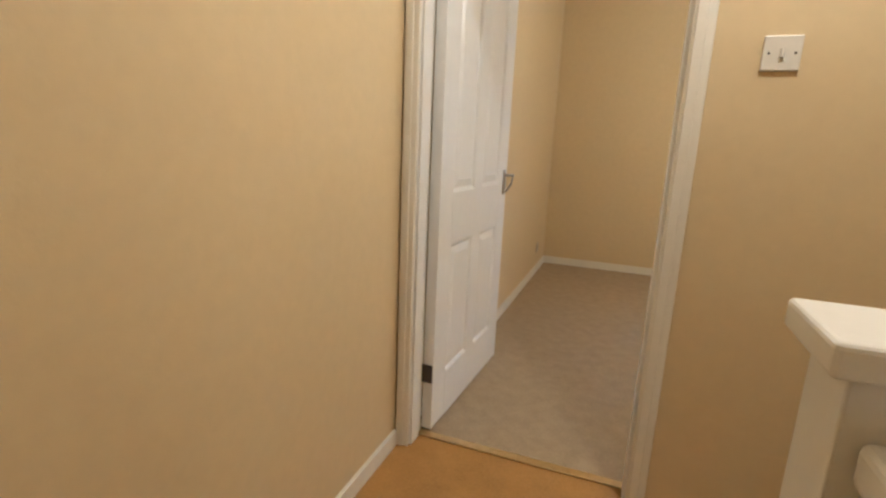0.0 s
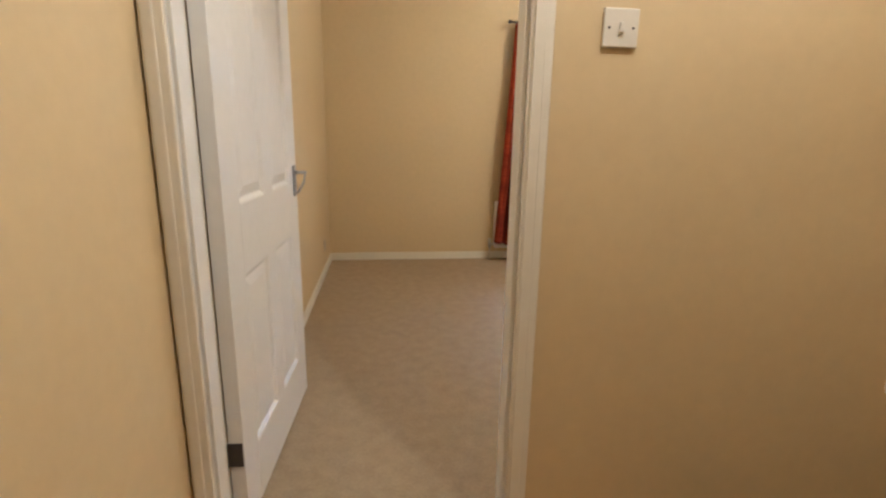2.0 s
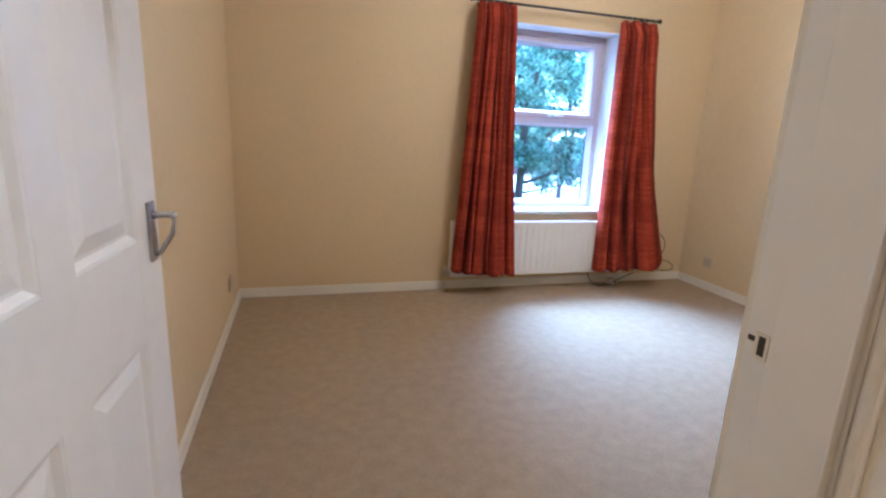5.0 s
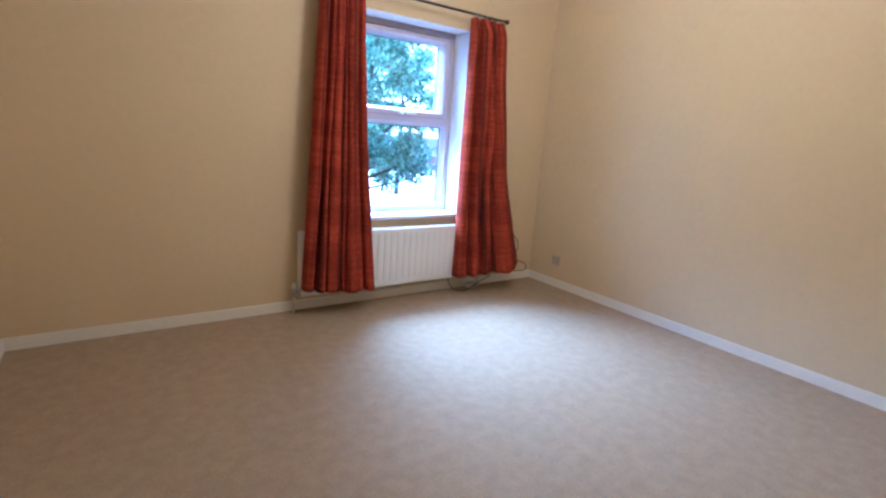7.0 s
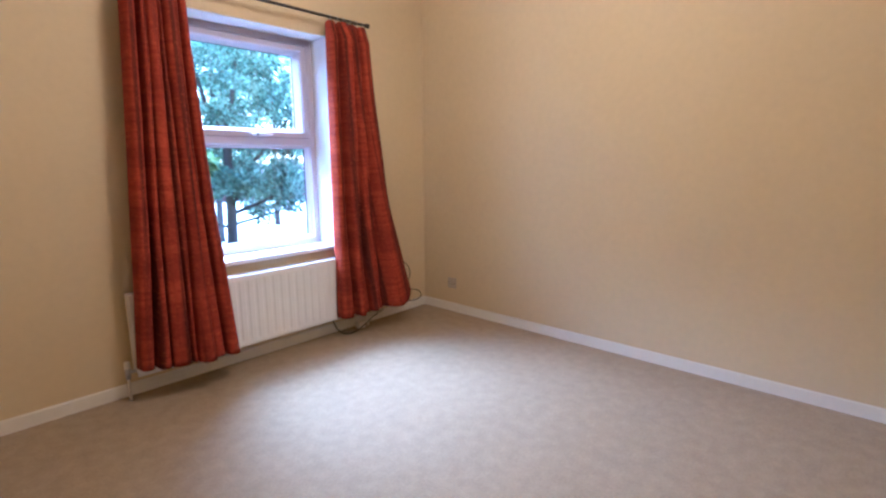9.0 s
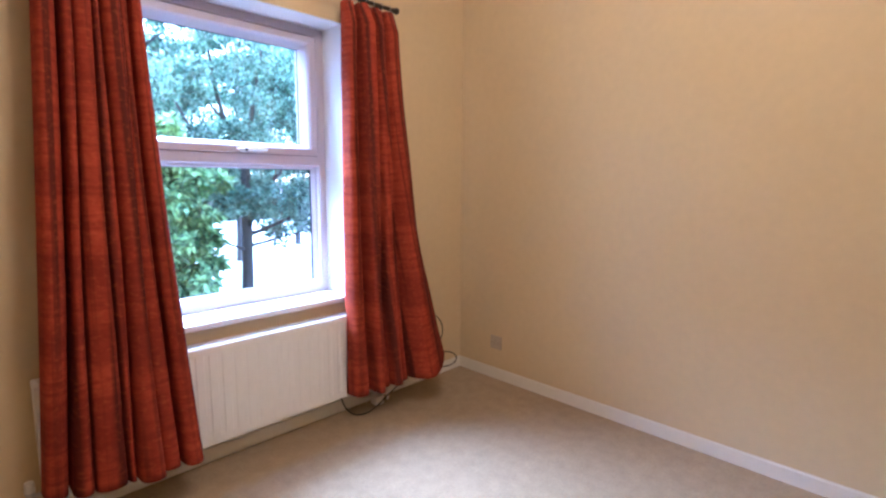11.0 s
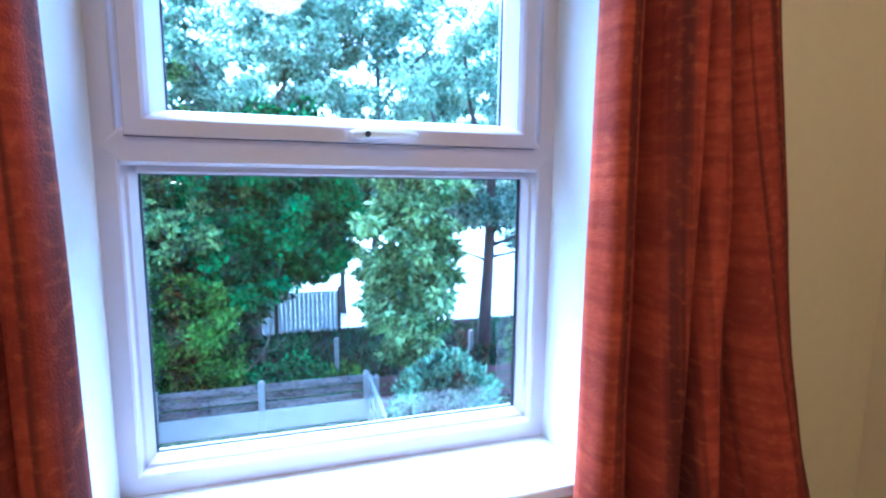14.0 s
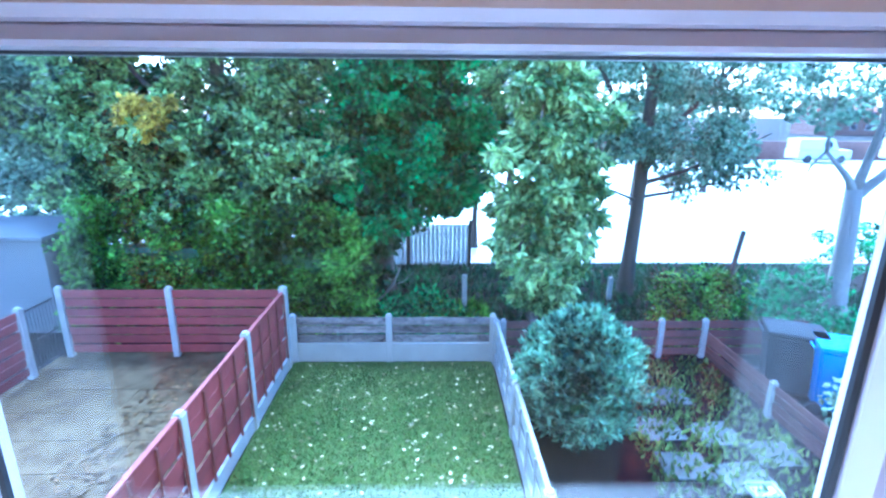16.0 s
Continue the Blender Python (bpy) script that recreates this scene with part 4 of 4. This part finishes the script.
    e = np.cross(d, r.normal(size=(leaves, 3)) + np.array([0, 0, level]))
    e /= np.linalg.norm(e, axis=1)[:, None]
    n = np.cross(d, e)
    s = size * r.uniform(0.6, 1.4, (leaves, 1))
    tip, mid = p + d * s * long, p + d * s * long * 0.45
    w = s * 0.30
    v = np.stack([p, mid + e * w + n * w * 0.35, tip, mid - e * w + n * w * 0.35], 1).reshape(-1, 3)
    i = 4 * np.arange(leaves)
    f = np.concatenate([np.stack([i, i + 1, i + 2], 1), np.stack([i, i + 2, i + 3], 1)])
    return from_arrays(name, v.tolist(), f.tolist(), mat, parent, label)


def crown_clumps(centre, radii, count, size, seed, hollow=0.35, keep=None):
    """Clump centres in an uneven ellipsoid, thinner inside and broken by noise."""
    r, out = random.Random(seed), []
    while len(out) < count:
        q = Vector((r.uniform(-1, 1), r.uniform(-1, 1), r.uniform(-1, 1)))
        k = q.length
        edge = 1 + 0.35 * noise.noise(q * 2.2 + Vector((seed, 0, 0)))
        if k > edge or k < hollow * r.random():
            continue
        if noise.noise(q * 3.1 + Vector((0, seed, 3))) < -0.28:
            continue
        p = (centre[0] + q.x * radii[0], centre[1] + q.y * radii[1], centre[2] + q.z * radii[2], size * r.uniform(0.6, 1.3))
        if keep is None or keep(*p[:3]):
            out.append(p)
    return out


def bough_clumps(spans, size, seed):
    """Clumps along hanging boughs, each sagging from its root to a lower tip and fanning out on the way."""
    r, out = random.Random(seed), []
    for a, b in spans:
        a, b = Vector(a), Vector(b)
        for k in range(11):
            u = (k + 0.5) / 11
            p = a.lerp(b, u) + Vector((0, 0, 0.35 * math.sin(math.pi * u)))
            fan = 0.15 + 0.35 * u
            out.append((p.x + r.uniform(-fan, fan), p.y + r.uniform(-fan, fan) * 0.6, p.z + r.uniform(-0.12, 0.06), size * r.uniform(0.55, 1.1)))
    return out


def limb_bm(start, end, r0, r1, seed, bend=0.15, steps=6):
    r = random.Random(seed)
    a, b = Vector(start), Vector(end)
    L = (b - a).length
    pts, radii = [], []
    side = Vector((r.uniform(-1, 1), r.uniform(-1, 1), 0))
    for k in range(steps + 1):
        u = k / steps
        pts.append(a.lerp(b, u) + side * bend * L * math.sin(math.pi * u) * 0.5 + Vector((r.uniform(-1, 1), r.uniform(-1, 1), 0)) * 0.02 * L * (0 < k < steps))
        radii.append(r0 + (r1 - r0) * u ** 0.8)
    return tube(pts, radii, 8)


def tree(label, base, top, r0, r1, bark, limbs, seed, leaf_parts):
    """Trunk from base to top, limbs to given ends, and crowns of leaves."""
    ob = thing("tree", base, label, "tree")
    bm = tube([(base[0], base[1], base[2] - 0.15), (base[0], base[1], base[2] + 0.12), Vector(base).lerp(Vector(top), 0.18), Vector(base).lerp(Vector(top), 0.5) + Vector((0.04, 0.02, 0)), Vector(top)],
              [r0 * 1.7, r0 * 1.25, r0, (r0 + r1) / 2, r1], 12)
    trunk = part("trunk", bm, bark, ob, "", True)
    for k, (a, b, ra, rb) in enumerate(limbs):
        part("limb", limb_bm(a, b, ra, rb, seed + k), bark, trunk, "", True)
    for k, (clumps, leaves, size, mat, droop, long) in enumerate(leaf_parts):
        leaf_mesh("crown", clumps, leaves, size, mat, ob, seed + 50 + k, droop, long)
    return ob


# right-hand tree with the clear trunk
lim = [((6.95, 10.5, 0.0), (8.9, 10.3, 2.6), 0.09, 0.03), ((6.95, 10.5, 0.6), (5.4, 10.4, 3.0), 0.08, 0.03), ((6.95, 10.5, -0.5), (8.6, 10.1, -0.1), 0.05, 0.012),
       ((6.95, 10.5, -0.6), (5.9, 10.2, -0.15), 0.045, 0.012), ((7.0, 10.5, 1.6), (7.6, 10.6, 4.6), 0.10, 0.03), ((7.0, 10.5, 1.8), (6.3, 10.8, 4.8), 0.08, 0.03), ((6.95, 10.5, -0.2), (9.6, 10.4, 0.9), 0.06, 0.015)]
cl = crown_clumps((7.25, 10.6, 2.8), (3.1, 2.3, 3.2), 150, 0.42, 21, keep=lambda x, y, z: z > 0.1 or abs(x - 7) > 0.6) + crown_clumps((7.7, 10.4, 1.0), (2.1, 1.6, 1.25), 60, 0.36, 29)
tree("tall leafy tree with a clear grey-brown trunk by the car park", (6.87, 10.5, G), (7.0, 10.5, 2.4), 0.155, 0.11, BARK, lim, 31, [(cl, 31000, 0.115, LEAF_BLUE_HAZED, 0.3, 1.0)])

# far right tree with a pale leaning trunk
lim = [((10.62, 9.2, -0.3), (11.6, 9.0, 0.9), 0.12, 0.05), ((10.62, 9.2, -0.2), (10.0, 9.3, 0.6), 0.10, 0.03), ((10.0, 9.3, 0.6), (9.7, 9.3, 0.2), 0.035, 0.01), ((10.0, 9.3, 0.6), (9.9, 9.2, 1.6), 0.04, 0.015), ((11.6, 9.0, 0.9), (11.4, 9.0, 2.6), 0.06, 0.02), ((10.65, 9.2, -0.1), (10.8, 9.2, 2.4), 0.10, 0.03)]
cl = crown_clumps((10.8, 9.4, 2.5), (1.7, 1.6, 1.6), 50, 0.4, 22)
tree("pale trunked pollarded tree with bent bare branches", (10.72, 9.15, G), (10.62, 9.2, -0.1), 0.20, 0.15, PALEBARK, lim, 41, [(cl, 4500, 0.14, LEAF_BLUE_HAZED, 0.3, 1.0)])

# sycamore on the left
lim = [((-2.4, 11.5, 0), (-4.6, 11.0, 3.0), 0.12, 0.03), ((-2.4, 11.5, 0.5), (-0.4, 11.0, 3.2), 0.12, 0.03), ((-2.4, 11.5, 1), (-2.6, 10.6, 4.6), 0.12, 0.03)]
cl = crown_clumps((-2.6, 11.0, 1.6), (4.8, 2.2, 3.3), 260, 0.34, 23) + crown_clumps((-2.0, 9.5, 0.3), (3.2, 0.7, 1.1), 70, 0.30, 27) + bough_clumps([((-2.2, 10.6, 1.5), (-1.6, 8.7, 0.1)), ((-2.0, 10.6, 1.3), (-0.7, 8.75, -0.35)), ((-2.0, 10.6, 1.0), (-0.1, 8.9, 0.1)), ((-2.6, 10.6, 1.2), (-2.9, 8.8, 0.0)), ((-2.0, 10.6, 0.6), (-1.1, 8.6, -0.75)), ((-2.4, 10.6, 1.8), (-3.8, 8.9, 0.2)), ((-1.6, 10.6, 1.6), (-0.4, 9.1, 0.75)), ((-2.4, 10.6, 1.0), (-1.7, 8.7, -0.55)), ((-2.4, 10.6, 0.4), (-0.6, 8.5, -1.0)), ((-2.8, 10.6, 0.6), (-2.4, 8.5, -0.7)), ((-3.2, 10.6, 0.5), (-3.6, 8.6, -0.6)), ((-2.0, 10.6, 0.4), (0.2, 8.7, -0.7))], 0.27, 37)
yl = [(-2.75, 8.75, 1.35, 0.28), (-2.45, 8.7, 1.1, 0.22), (-2.95, 8.75, 1.15, 0.16), (-2.6, 8.7, 0.9, 0.15), (-2.2, 8.8, 1.4, 0.16)]
# second crown: darker leaves paint the shade deep in and under the tree
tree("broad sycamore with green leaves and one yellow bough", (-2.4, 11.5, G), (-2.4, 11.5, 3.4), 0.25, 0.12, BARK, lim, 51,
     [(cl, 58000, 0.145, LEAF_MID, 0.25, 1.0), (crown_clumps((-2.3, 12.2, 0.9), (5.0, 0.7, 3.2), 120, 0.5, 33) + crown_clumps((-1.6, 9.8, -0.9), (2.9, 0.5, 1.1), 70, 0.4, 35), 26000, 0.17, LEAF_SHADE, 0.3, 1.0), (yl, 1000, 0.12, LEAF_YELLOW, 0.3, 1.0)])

# dark evergreen in the middle
lim = [((1.3, 10.9, 1.6), (0.4, 10.4, 3.8), 0.10, 0.03), ((1.3, 10.9, 1.8), (2.3, 10.5, 4.2), 0.10, 0.03)]
cl = crown_clumps((1.75, 10.5, 0.9), (1.9, 1.4, 2.1), 130, 0.31, 24) + crown_clumps((2.35, 10.6, 1.2), (1.05, 0.9, 2.3), 90, 0.28, 30) + bough_clumps([((1.4, 10.8, 0.6), (0.5, 9.2, -0.25)), ((1.4, 10.8, 0.9), (1.1, 9.1, -0.05)), ((1.5, 10.8, 0.4), (1.5, 9.3, -0.75)), ((1.5, 10.8, 0.2), (0.9, 9.1, -1.0)), ((1.6, 10.8, 0.8), (2.1, 9.5, -0.2)), ((1.6, 10.8, 0.3), (2.3, 9.9, -0.9)), ((1.7, 10.8, 1.0), (3.0, 10.3, -0.1)), ((1.8, 10.8, 0.6), (2.6, 10.2, -1.0)), ((1.9, 10.8, 0.8), (3.05, 10.4, -0.7)), ((1.6, 10.8, 0.0), (1.9, 10.0, -1.3)), ((1.4, 10.8, 0.0), (1.2, 9.6, -1.4)), ((2.0, 10.8, 1.2), (3.35, 10.4, 0.2)), ((2.0, 10.8, 0.9), (3.3, 10.3, -0.4)), ((2.0, 10.8, 1.6), (3.4, 10.5, 0.9))], 0.27, 38)
# second crown paints the inner shade; the top one is paler for haze
tree("dark green evergreen tree with hanging boughs", (1.25, 10.9, G), (1.3, 10.9, 3.0), 0.22, 0.12, BARK, lim, 61, [(cl, 52000, 0.13, LEAF_DARK, 0.4, 1.0), (crown_clumps((1.9, 11.6, 0.9), (1.7, 0.5, 2.3), 60, 0.45, 34) + crown_clumps((0.75, 10.3, -1.2), (0.75, 0.5, 1.2), 30, 0.4, 36), 14000, 0.16, LEAF_SHADE, 0.3, 1.0), (crown_clumps((1.2, 10.8, 4.2), (2.4, 1.6, 1.7), 70, 0.34, 26), 11000, 0.13, LEAF_BLUE_HAZED, 0.3, 1.0)])

# tall bright laurel
lim = [((4.25, 8.3, G), (4.0, 8.25, -0.4), 0.05, 0.03), ((4.5, 8.35, G), (4.6, 8.3, 0.2), 0.045, 0.02), ((4.3, 8.3, G + 0.2), (4.3, 8.3, 1.8), 0.05, 0.02)]
r_ = random.Random(77)
cl = []
for k in range(175):
    z = -2.0 + 4.3 * (k / 174)
    half = 0.30 + 0.78 * min(1, max(0, (z + 2.0) / 1.1)) - 0.50 * max(0, z - 1.2)
    a = r_.uniform(0, 6.28)
    q = half * r_.uniform(0.12, 1.05)
    cl.append((4.38 + q * math.cos(a), 8.32 + q * math.sin(a) * 0.75, z + r_.uniform(-0.15, 0.15), r_.uniform(0.14, 0.27)))
tree("tall bright green laurel growing behind the fence", (4.3, 8.3, G), (4.3, 8.32, 1.0), 0.06, 0.03, PALEBARK, lim, 71, [(cl, 21000, 0.145, LEAF_BRIGHT, 0.8, 1.25)])

# slender tree at the edge of the car park
cl = crown_clumps((3.65, 14.6, 0.7), (1.35, 1.0, 2.5), 80, 0.34, 44)
tree("slender leafy green tree at the edge of the car park", (3.7, 14.6, G), (3.65, 14.6, 1.5), 0.09, 0.05, BARK, [((3.68, 14.6, -0.8), (4.4, 14.4, 0.9), 0.04, 0.012), ((3.68, 14.6, -0.5), (3.0, 14.5, 1.2), 0.04, 0.012)], 76, [(cl, 13000, 0.14, LEAF_MID, 0.3, 1.0)])

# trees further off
for (x, y, z, rx, rz, cnt, seed, mat) in ((-7.0, 12.2, 1.0, 2.3, 2.9, 7000, 81, LEAF_BLUE_HAZED), (5.0, 16.5, 5.0, 3.4, 3.6, 9000, 82, LEAF_BLUE_HAZED), (11.6, 22, 5.4, 3.8, 3.8, 7000, 83, LEAF_BLUE_HAZED), (17, 26, 4.5, 4.5, 4.5, 6000, 85, LEAF_BLUE_HAZED), (-1.5, 24, 5.0, 5, 5.0, 7000, 86, LEAF_BLUE_HAZED)):
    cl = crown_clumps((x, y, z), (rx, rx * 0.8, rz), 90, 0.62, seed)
    tree("blue-green tree further off, with haze painted into its leaves", (x, y, G), (x + 0.2, y, z + rz * 0.3), 0.15, 0.07, BARK, [((x, y, z - rz * 0.4), (x + rx * 0.6, y, z + rz * 0.3), 0.1, 0.03), ((x, y, z - rz * 0.5), (x - rx * 0.6, y, z + rz * 0.2), 0.1, 0.03)], seed, [(cl, int(cnt * 2.4), 0.18, mat, 0.3, 1.0)])

# hedge of ivy behind the red fence
hedge = thing("hedge", (-1.5, 8.6, G), "dense ivy hedge with yellow-green leaves behind the red fence", "hedge")
cl = []
r_ = random.Random(9)
for k in range(480):
    x = r_.uniform(-4.3, 1.2)
    top = -0.30 - 0.13 * max(0, x + 1) ** 1.5
    z = r_.uniform(G + 0.1, top)
    y = 8.15 + 0.35 * ((z - G) / 2.2) + r_.uniform(0, 0.5)
    cl.append((x, y, z, r_.uniform(0.14, 0.27)))
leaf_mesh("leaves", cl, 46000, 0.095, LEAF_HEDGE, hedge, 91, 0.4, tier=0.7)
# added dark box behind the leaves, coloured as the hedge's inner shade
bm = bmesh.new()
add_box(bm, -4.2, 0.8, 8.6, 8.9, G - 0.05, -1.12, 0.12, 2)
part("core", bm, LEAF_SHADE, hedge, "dark core painted as the shade inside the hedge")

# thin bare branch and scrub beneath the evergreen
ob = thing("sapling", (1.1, 9.2, G), "thin bare pale curved sapling beneath the dark evergreen", "sapling")
stem = part("stem", tube([(1.10, 9.2, G - 0.05), (1.19, 9.2, -2.48), (1.42, 9.2, -2.30), (1.60, 9.2, -2.08), (1.73, 9.2, -1.78), (1.82, 9.25, -1.45), (1.80, 9.3, -1.0)], [0.024, 0.022, 0.02, 0.018, 0.016, 0.013, 0.008], 7), PALEBARK, ob, "", True)
part("twig", tube([(1.60, 9.2, -2.08), (1.84, 9.15, -1.98), (2.05, 9.15, -1.75)], [0.010, 0.008, 0.004], 6), PALEBARK, stem)
part("twig", tube([(1.73, 9.2, -1.78), (1.62, 9.2, -1.5), (1.58, 9.25, -1.2)], [0.010, 0.007, 0.004], 6), PALEBARK, stem)
# plain white box with rounded edges by the pale trunk
tagged(part("plastic_sack", box(10.55, 10.76, 9.35, 9.5, G - 0.03, -2.20, 0.05, 2), WHITESTEEL), "small white box standing at the foot of the pale tree", "sack")
# dark blades added to darken the earth as the trees' shade would
blades("undergrowth", -3.5, 12.5, 8.3, 12.7, 9000, 0.13, LEAF_SHADE, "dark leaf blades painting in the shade beneath the trees", 22, G - 0.02, category="undergrowth")
blades("undergrowth", 1.9, 3.5, 8.2, 9.9, 900, 0.17, LEAF_HEDGE, "low yellow-green scrub behind the board fence", 19, G - 0.02, category="undergrowth")
blades("undergrowth", 4.9, 10.5, 7.6, 8.5, 1500, 0.16, LEAF_HEDGE, "bright green weeds along the back of the brown fence", 20, G - 0.02, category="undergrowth")

# rounded conifer bush
bush = thing("conifer_bush", (4.22, 5.2, G), "rounded blue-green conifer bush beside the grey fence", "bush")
part("trunk", tube([(4.22, 5.2, G - 0.05), (4.22, 5.2, G + 0.6)], [0.07, 0.05], 8), BARK, bush)
# added dark ball whose colour stands in for shade between the sprays
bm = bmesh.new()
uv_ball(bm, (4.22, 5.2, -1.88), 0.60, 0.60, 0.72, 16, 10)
part("core", bm, LEAF_SHADE, bush, "dark core painted as the shade inside the bush", True)
cl = []
r_ = random.Random(19)
for k in range(190):
    t = math.acos(1 - 2 * (k + 0.5) / 190)
    a = k * 2.399963 + r_.uniform(-0.1, 0.1)
    bulge = r_.uniform(0.86, 1.06) + 0.10 * noise.noise(Vector((math.sin(t) * math.cos(a), math.sin(t) * math.sin(a), math.cos(t))) * 2.5)
    cl.append((4.22 + 0.66 * bulge * math.sin(t) * math.cos(a), 5.2 + 0.66 * bulge * math.sin(t) * math.sin(a), -1.84 + 0.80 * bulge * math.cos(t), 0.115))
leaf_mesh("foliage", cl, 15000, 0.075, LEAF_CONIFER, bush, 95, -0.6, 1.4)

# shrubs beyond the low fences
for (x, y, z, rx, rz, cnt, seed, mat, label) in ((8.1, 4.9, -2.35, 0.75, 0.45, 2200, 101, LEAF_BLUE_HAZED, "pale leaved shrub leaning over the low fence"), (7.6, 8.6, -2.2, 0.9, 0.55, 2500, 102, LEAF_HEDGE, "scrubby green bush behind the low fence"),
                                               (9.4, 8.8, -2.2, 1.2, 0.5, 2500, 103, LEAF_DARK, "scrubby dark bush behind the low fence"), (2.1, 8.9, -2.5, 0.8, 0.35, 1500, 104, LEAF_DARK, "low leafy shrub behind the board fence"), (12.5, 10.5, -2.0, 1.6, 0.8, 2500, 105, LEAF_DARK, "scrubby dark bush by the car park")):
    ob = thing("shrub", (x, y, G), label, "shrub")
    leaf_mesh("leaves", crown_clumps((x, y, z), (rx, rx, rz), 26, 0.28, seed), cnt, 0.10, mat, ob, seed)
    part("stem", tube([(x, y, G - 0.05), (x, y, z)], [0.03, 0.015], 6), BARK, ob)

# ---------------------------------------------------------------- posts, steel fence and the far side
for x, y, top, w, mat, lab in ((3.08, 9.62, -2.0, 0.05, CONCRETE, "short pale concrete post in the undergrowth"), (6.40, 10.2, -2.25, 0.05, CONCRETE, "short pale concrete post near the tree")):
    bm = box(x - w, x + w, y - w, y + w, G - 0.05, top, 0.01)
    tagged(part("concrete_post", bm, mat), lab, "post")
tagged(part("wooden_post", tube([(8.15, 8.9, G - 0.05), (8.45, 9.0, -0.9)], [0.05, 0.045], 8), BARK), "dark leaning wooden post behind the fence", "post")
palisade = thing("steel_fence", (2.4, 12.8, G), "white corrugated steel fence panel with dark posts", "fence")
for k in range(18):
    x = 1.30 + k * 0.118
    bm = box(x, x + 0.111, 12.79 + 0.012 * (k % 2), 12.81 + 0.012 * (k % 2), G - 0.02, -1.62, 0.004)
    part("slat", bm, WHITESTEEL, palisade)
for z in (-2.4, -1.9):
    part("rail", box(1.25, 3.42, 12.81, 12.84, z - 0.02, z + 0.02), BLACKMETAL, palisade)
for x in (1.75, 3.42):
    part("post", box(x - 0.04, x + 0.04, 12.74, 12.82, G - 0.1, -1.5, 0.006), BLACKMETAL, palisade)

shed = thing("shed", (-5.9, 9.2, G), "grey rendered outbuilding with a flat roof", "outbuilding")
part("wall", box(-7.4, -4.62, 8.5, 10.2, G - 0.1, -0.98, 0.01), RENDERED, shed)
part("roof", box(-7.5, -4.54, 8.42, 10.3, -0.985, -0.90, 0.01), RENDERED, shed)

wall = tagged(part("boundary_wall", box(16, 95, 47, 47.3, G - 0.1, G + 1.7, 0.03), BRICK), "long dark red brick wall across the car park", "wall")


def house(x, y, w, d, eaves, ridge, label):
    ob = thing("house", (x, y, G), label, "house")
    wl = part("wall", box(x - w / 2, x + w / 2, y - d / 2, y + d / 2, G - 0.2, G + eaves), BRICK, ob)
    bm = bmesh.new()
    vs = [bm.verts.new(c) for c in ((x - w / 2 - 0.3, y - d / 2 - 0.4, G + eaves), (x + w / 2 + 0.3, y - d / 2 - 0.4, G + eaves), (x + w / 2 + 0.3, y + d / 2 + 0.4, G + eaves), (x - w / 2 - 0.3, y + d / 2 + 0.4, G + eaves),
                                    (x - w / 2 - 0.3, y, G + ridge), (x + w / 2 + 0.3, y, G + ridge))]
    for f in ((0, 1, 5, 4), (2, 3, 4, 5), (0, 4, 3), (1, 2, 5), (3, 2, 1, 0)):
        bm.faces.new([vs[i] for i in f])
    roof = part("roof", bm, TILE, ob)
    part("chimney", box(x + w * 0.3, x + w * 0.3 + 0.8, y - 0.4, y + 0.4, G + ridge - 1.2, G + ridge + 1.0, 0.03), BRICK, roof)
    for fx in (-0.3, 0.1, 0.35):
        for z in (1.0, 3.7):
            win = part("window", box(x + fx * w - 0.7, x + fx * w + 0.7, y - d / 2 - 0.05, y - d / 2 + 0.05, G + z, G + z + 1.2), WHITESTEEL, ob)
            part("pane", box(x + fx * w - 0.6, x + fx * w + 0.6, y - d / 2 - 0.06, y - d / 2 - 0.05, G + z + 0.1, G + z + 1.1), BINBLACK, win)


house(95, 115, 14, 8, 5.0, 8.2, "far red brick house with a red tiled roof")
house(125, 118, 14, 8, 5.0, 8.2, "far red brick house with a red tiled roof")
house(36, 125, 14, 8, 5.0, 8.2, "far red brick house with a red tiled roof")


def parked_van(x, y, label):
    ob = thing("van", (x, y, G), label, "van")
    bm = box(x - 2.4, x + 2.4, y - 0.95, y + 0.95, G + 0.35, G + 1.15, 0.12, 2)
    part("body", bm, WHITESTEEL, ob)
    bm = bmesh.new()
    vs = add_box(bm, x - 2.35, x + 1.3, y - 0.9, y + 0.9, G + 1.1, G + 2.1, 0)
    for v in vs:
        if v.co.z > G + 1.6 and v.co.x > x:
            v.co.x -= 0.6
    bmesh.ops.bevel(bm, geom=bm.edges[:], offset=0.08, segments=2, affect="EDGES")
    part("cabin", bm, WHITESTEEL, ob)
    part("window", box(x - 0.2, x + 0.5, y - 0.93, y - 0.9, G + 1.35, G + 1.85), BINBLACK, ob)
    for s in (-1.5, 1.5):
        part("wheel", tube([(x + s, y - 0.97, G + 0.36), (x + s, y - 0.75, G + 0.36)], 0.35, 16), BLACK, ob)


for x, y in ((37, 44), (46, 44.2), (56, 44)):
    parked_van(x, y, "white van parked along the car park wall")
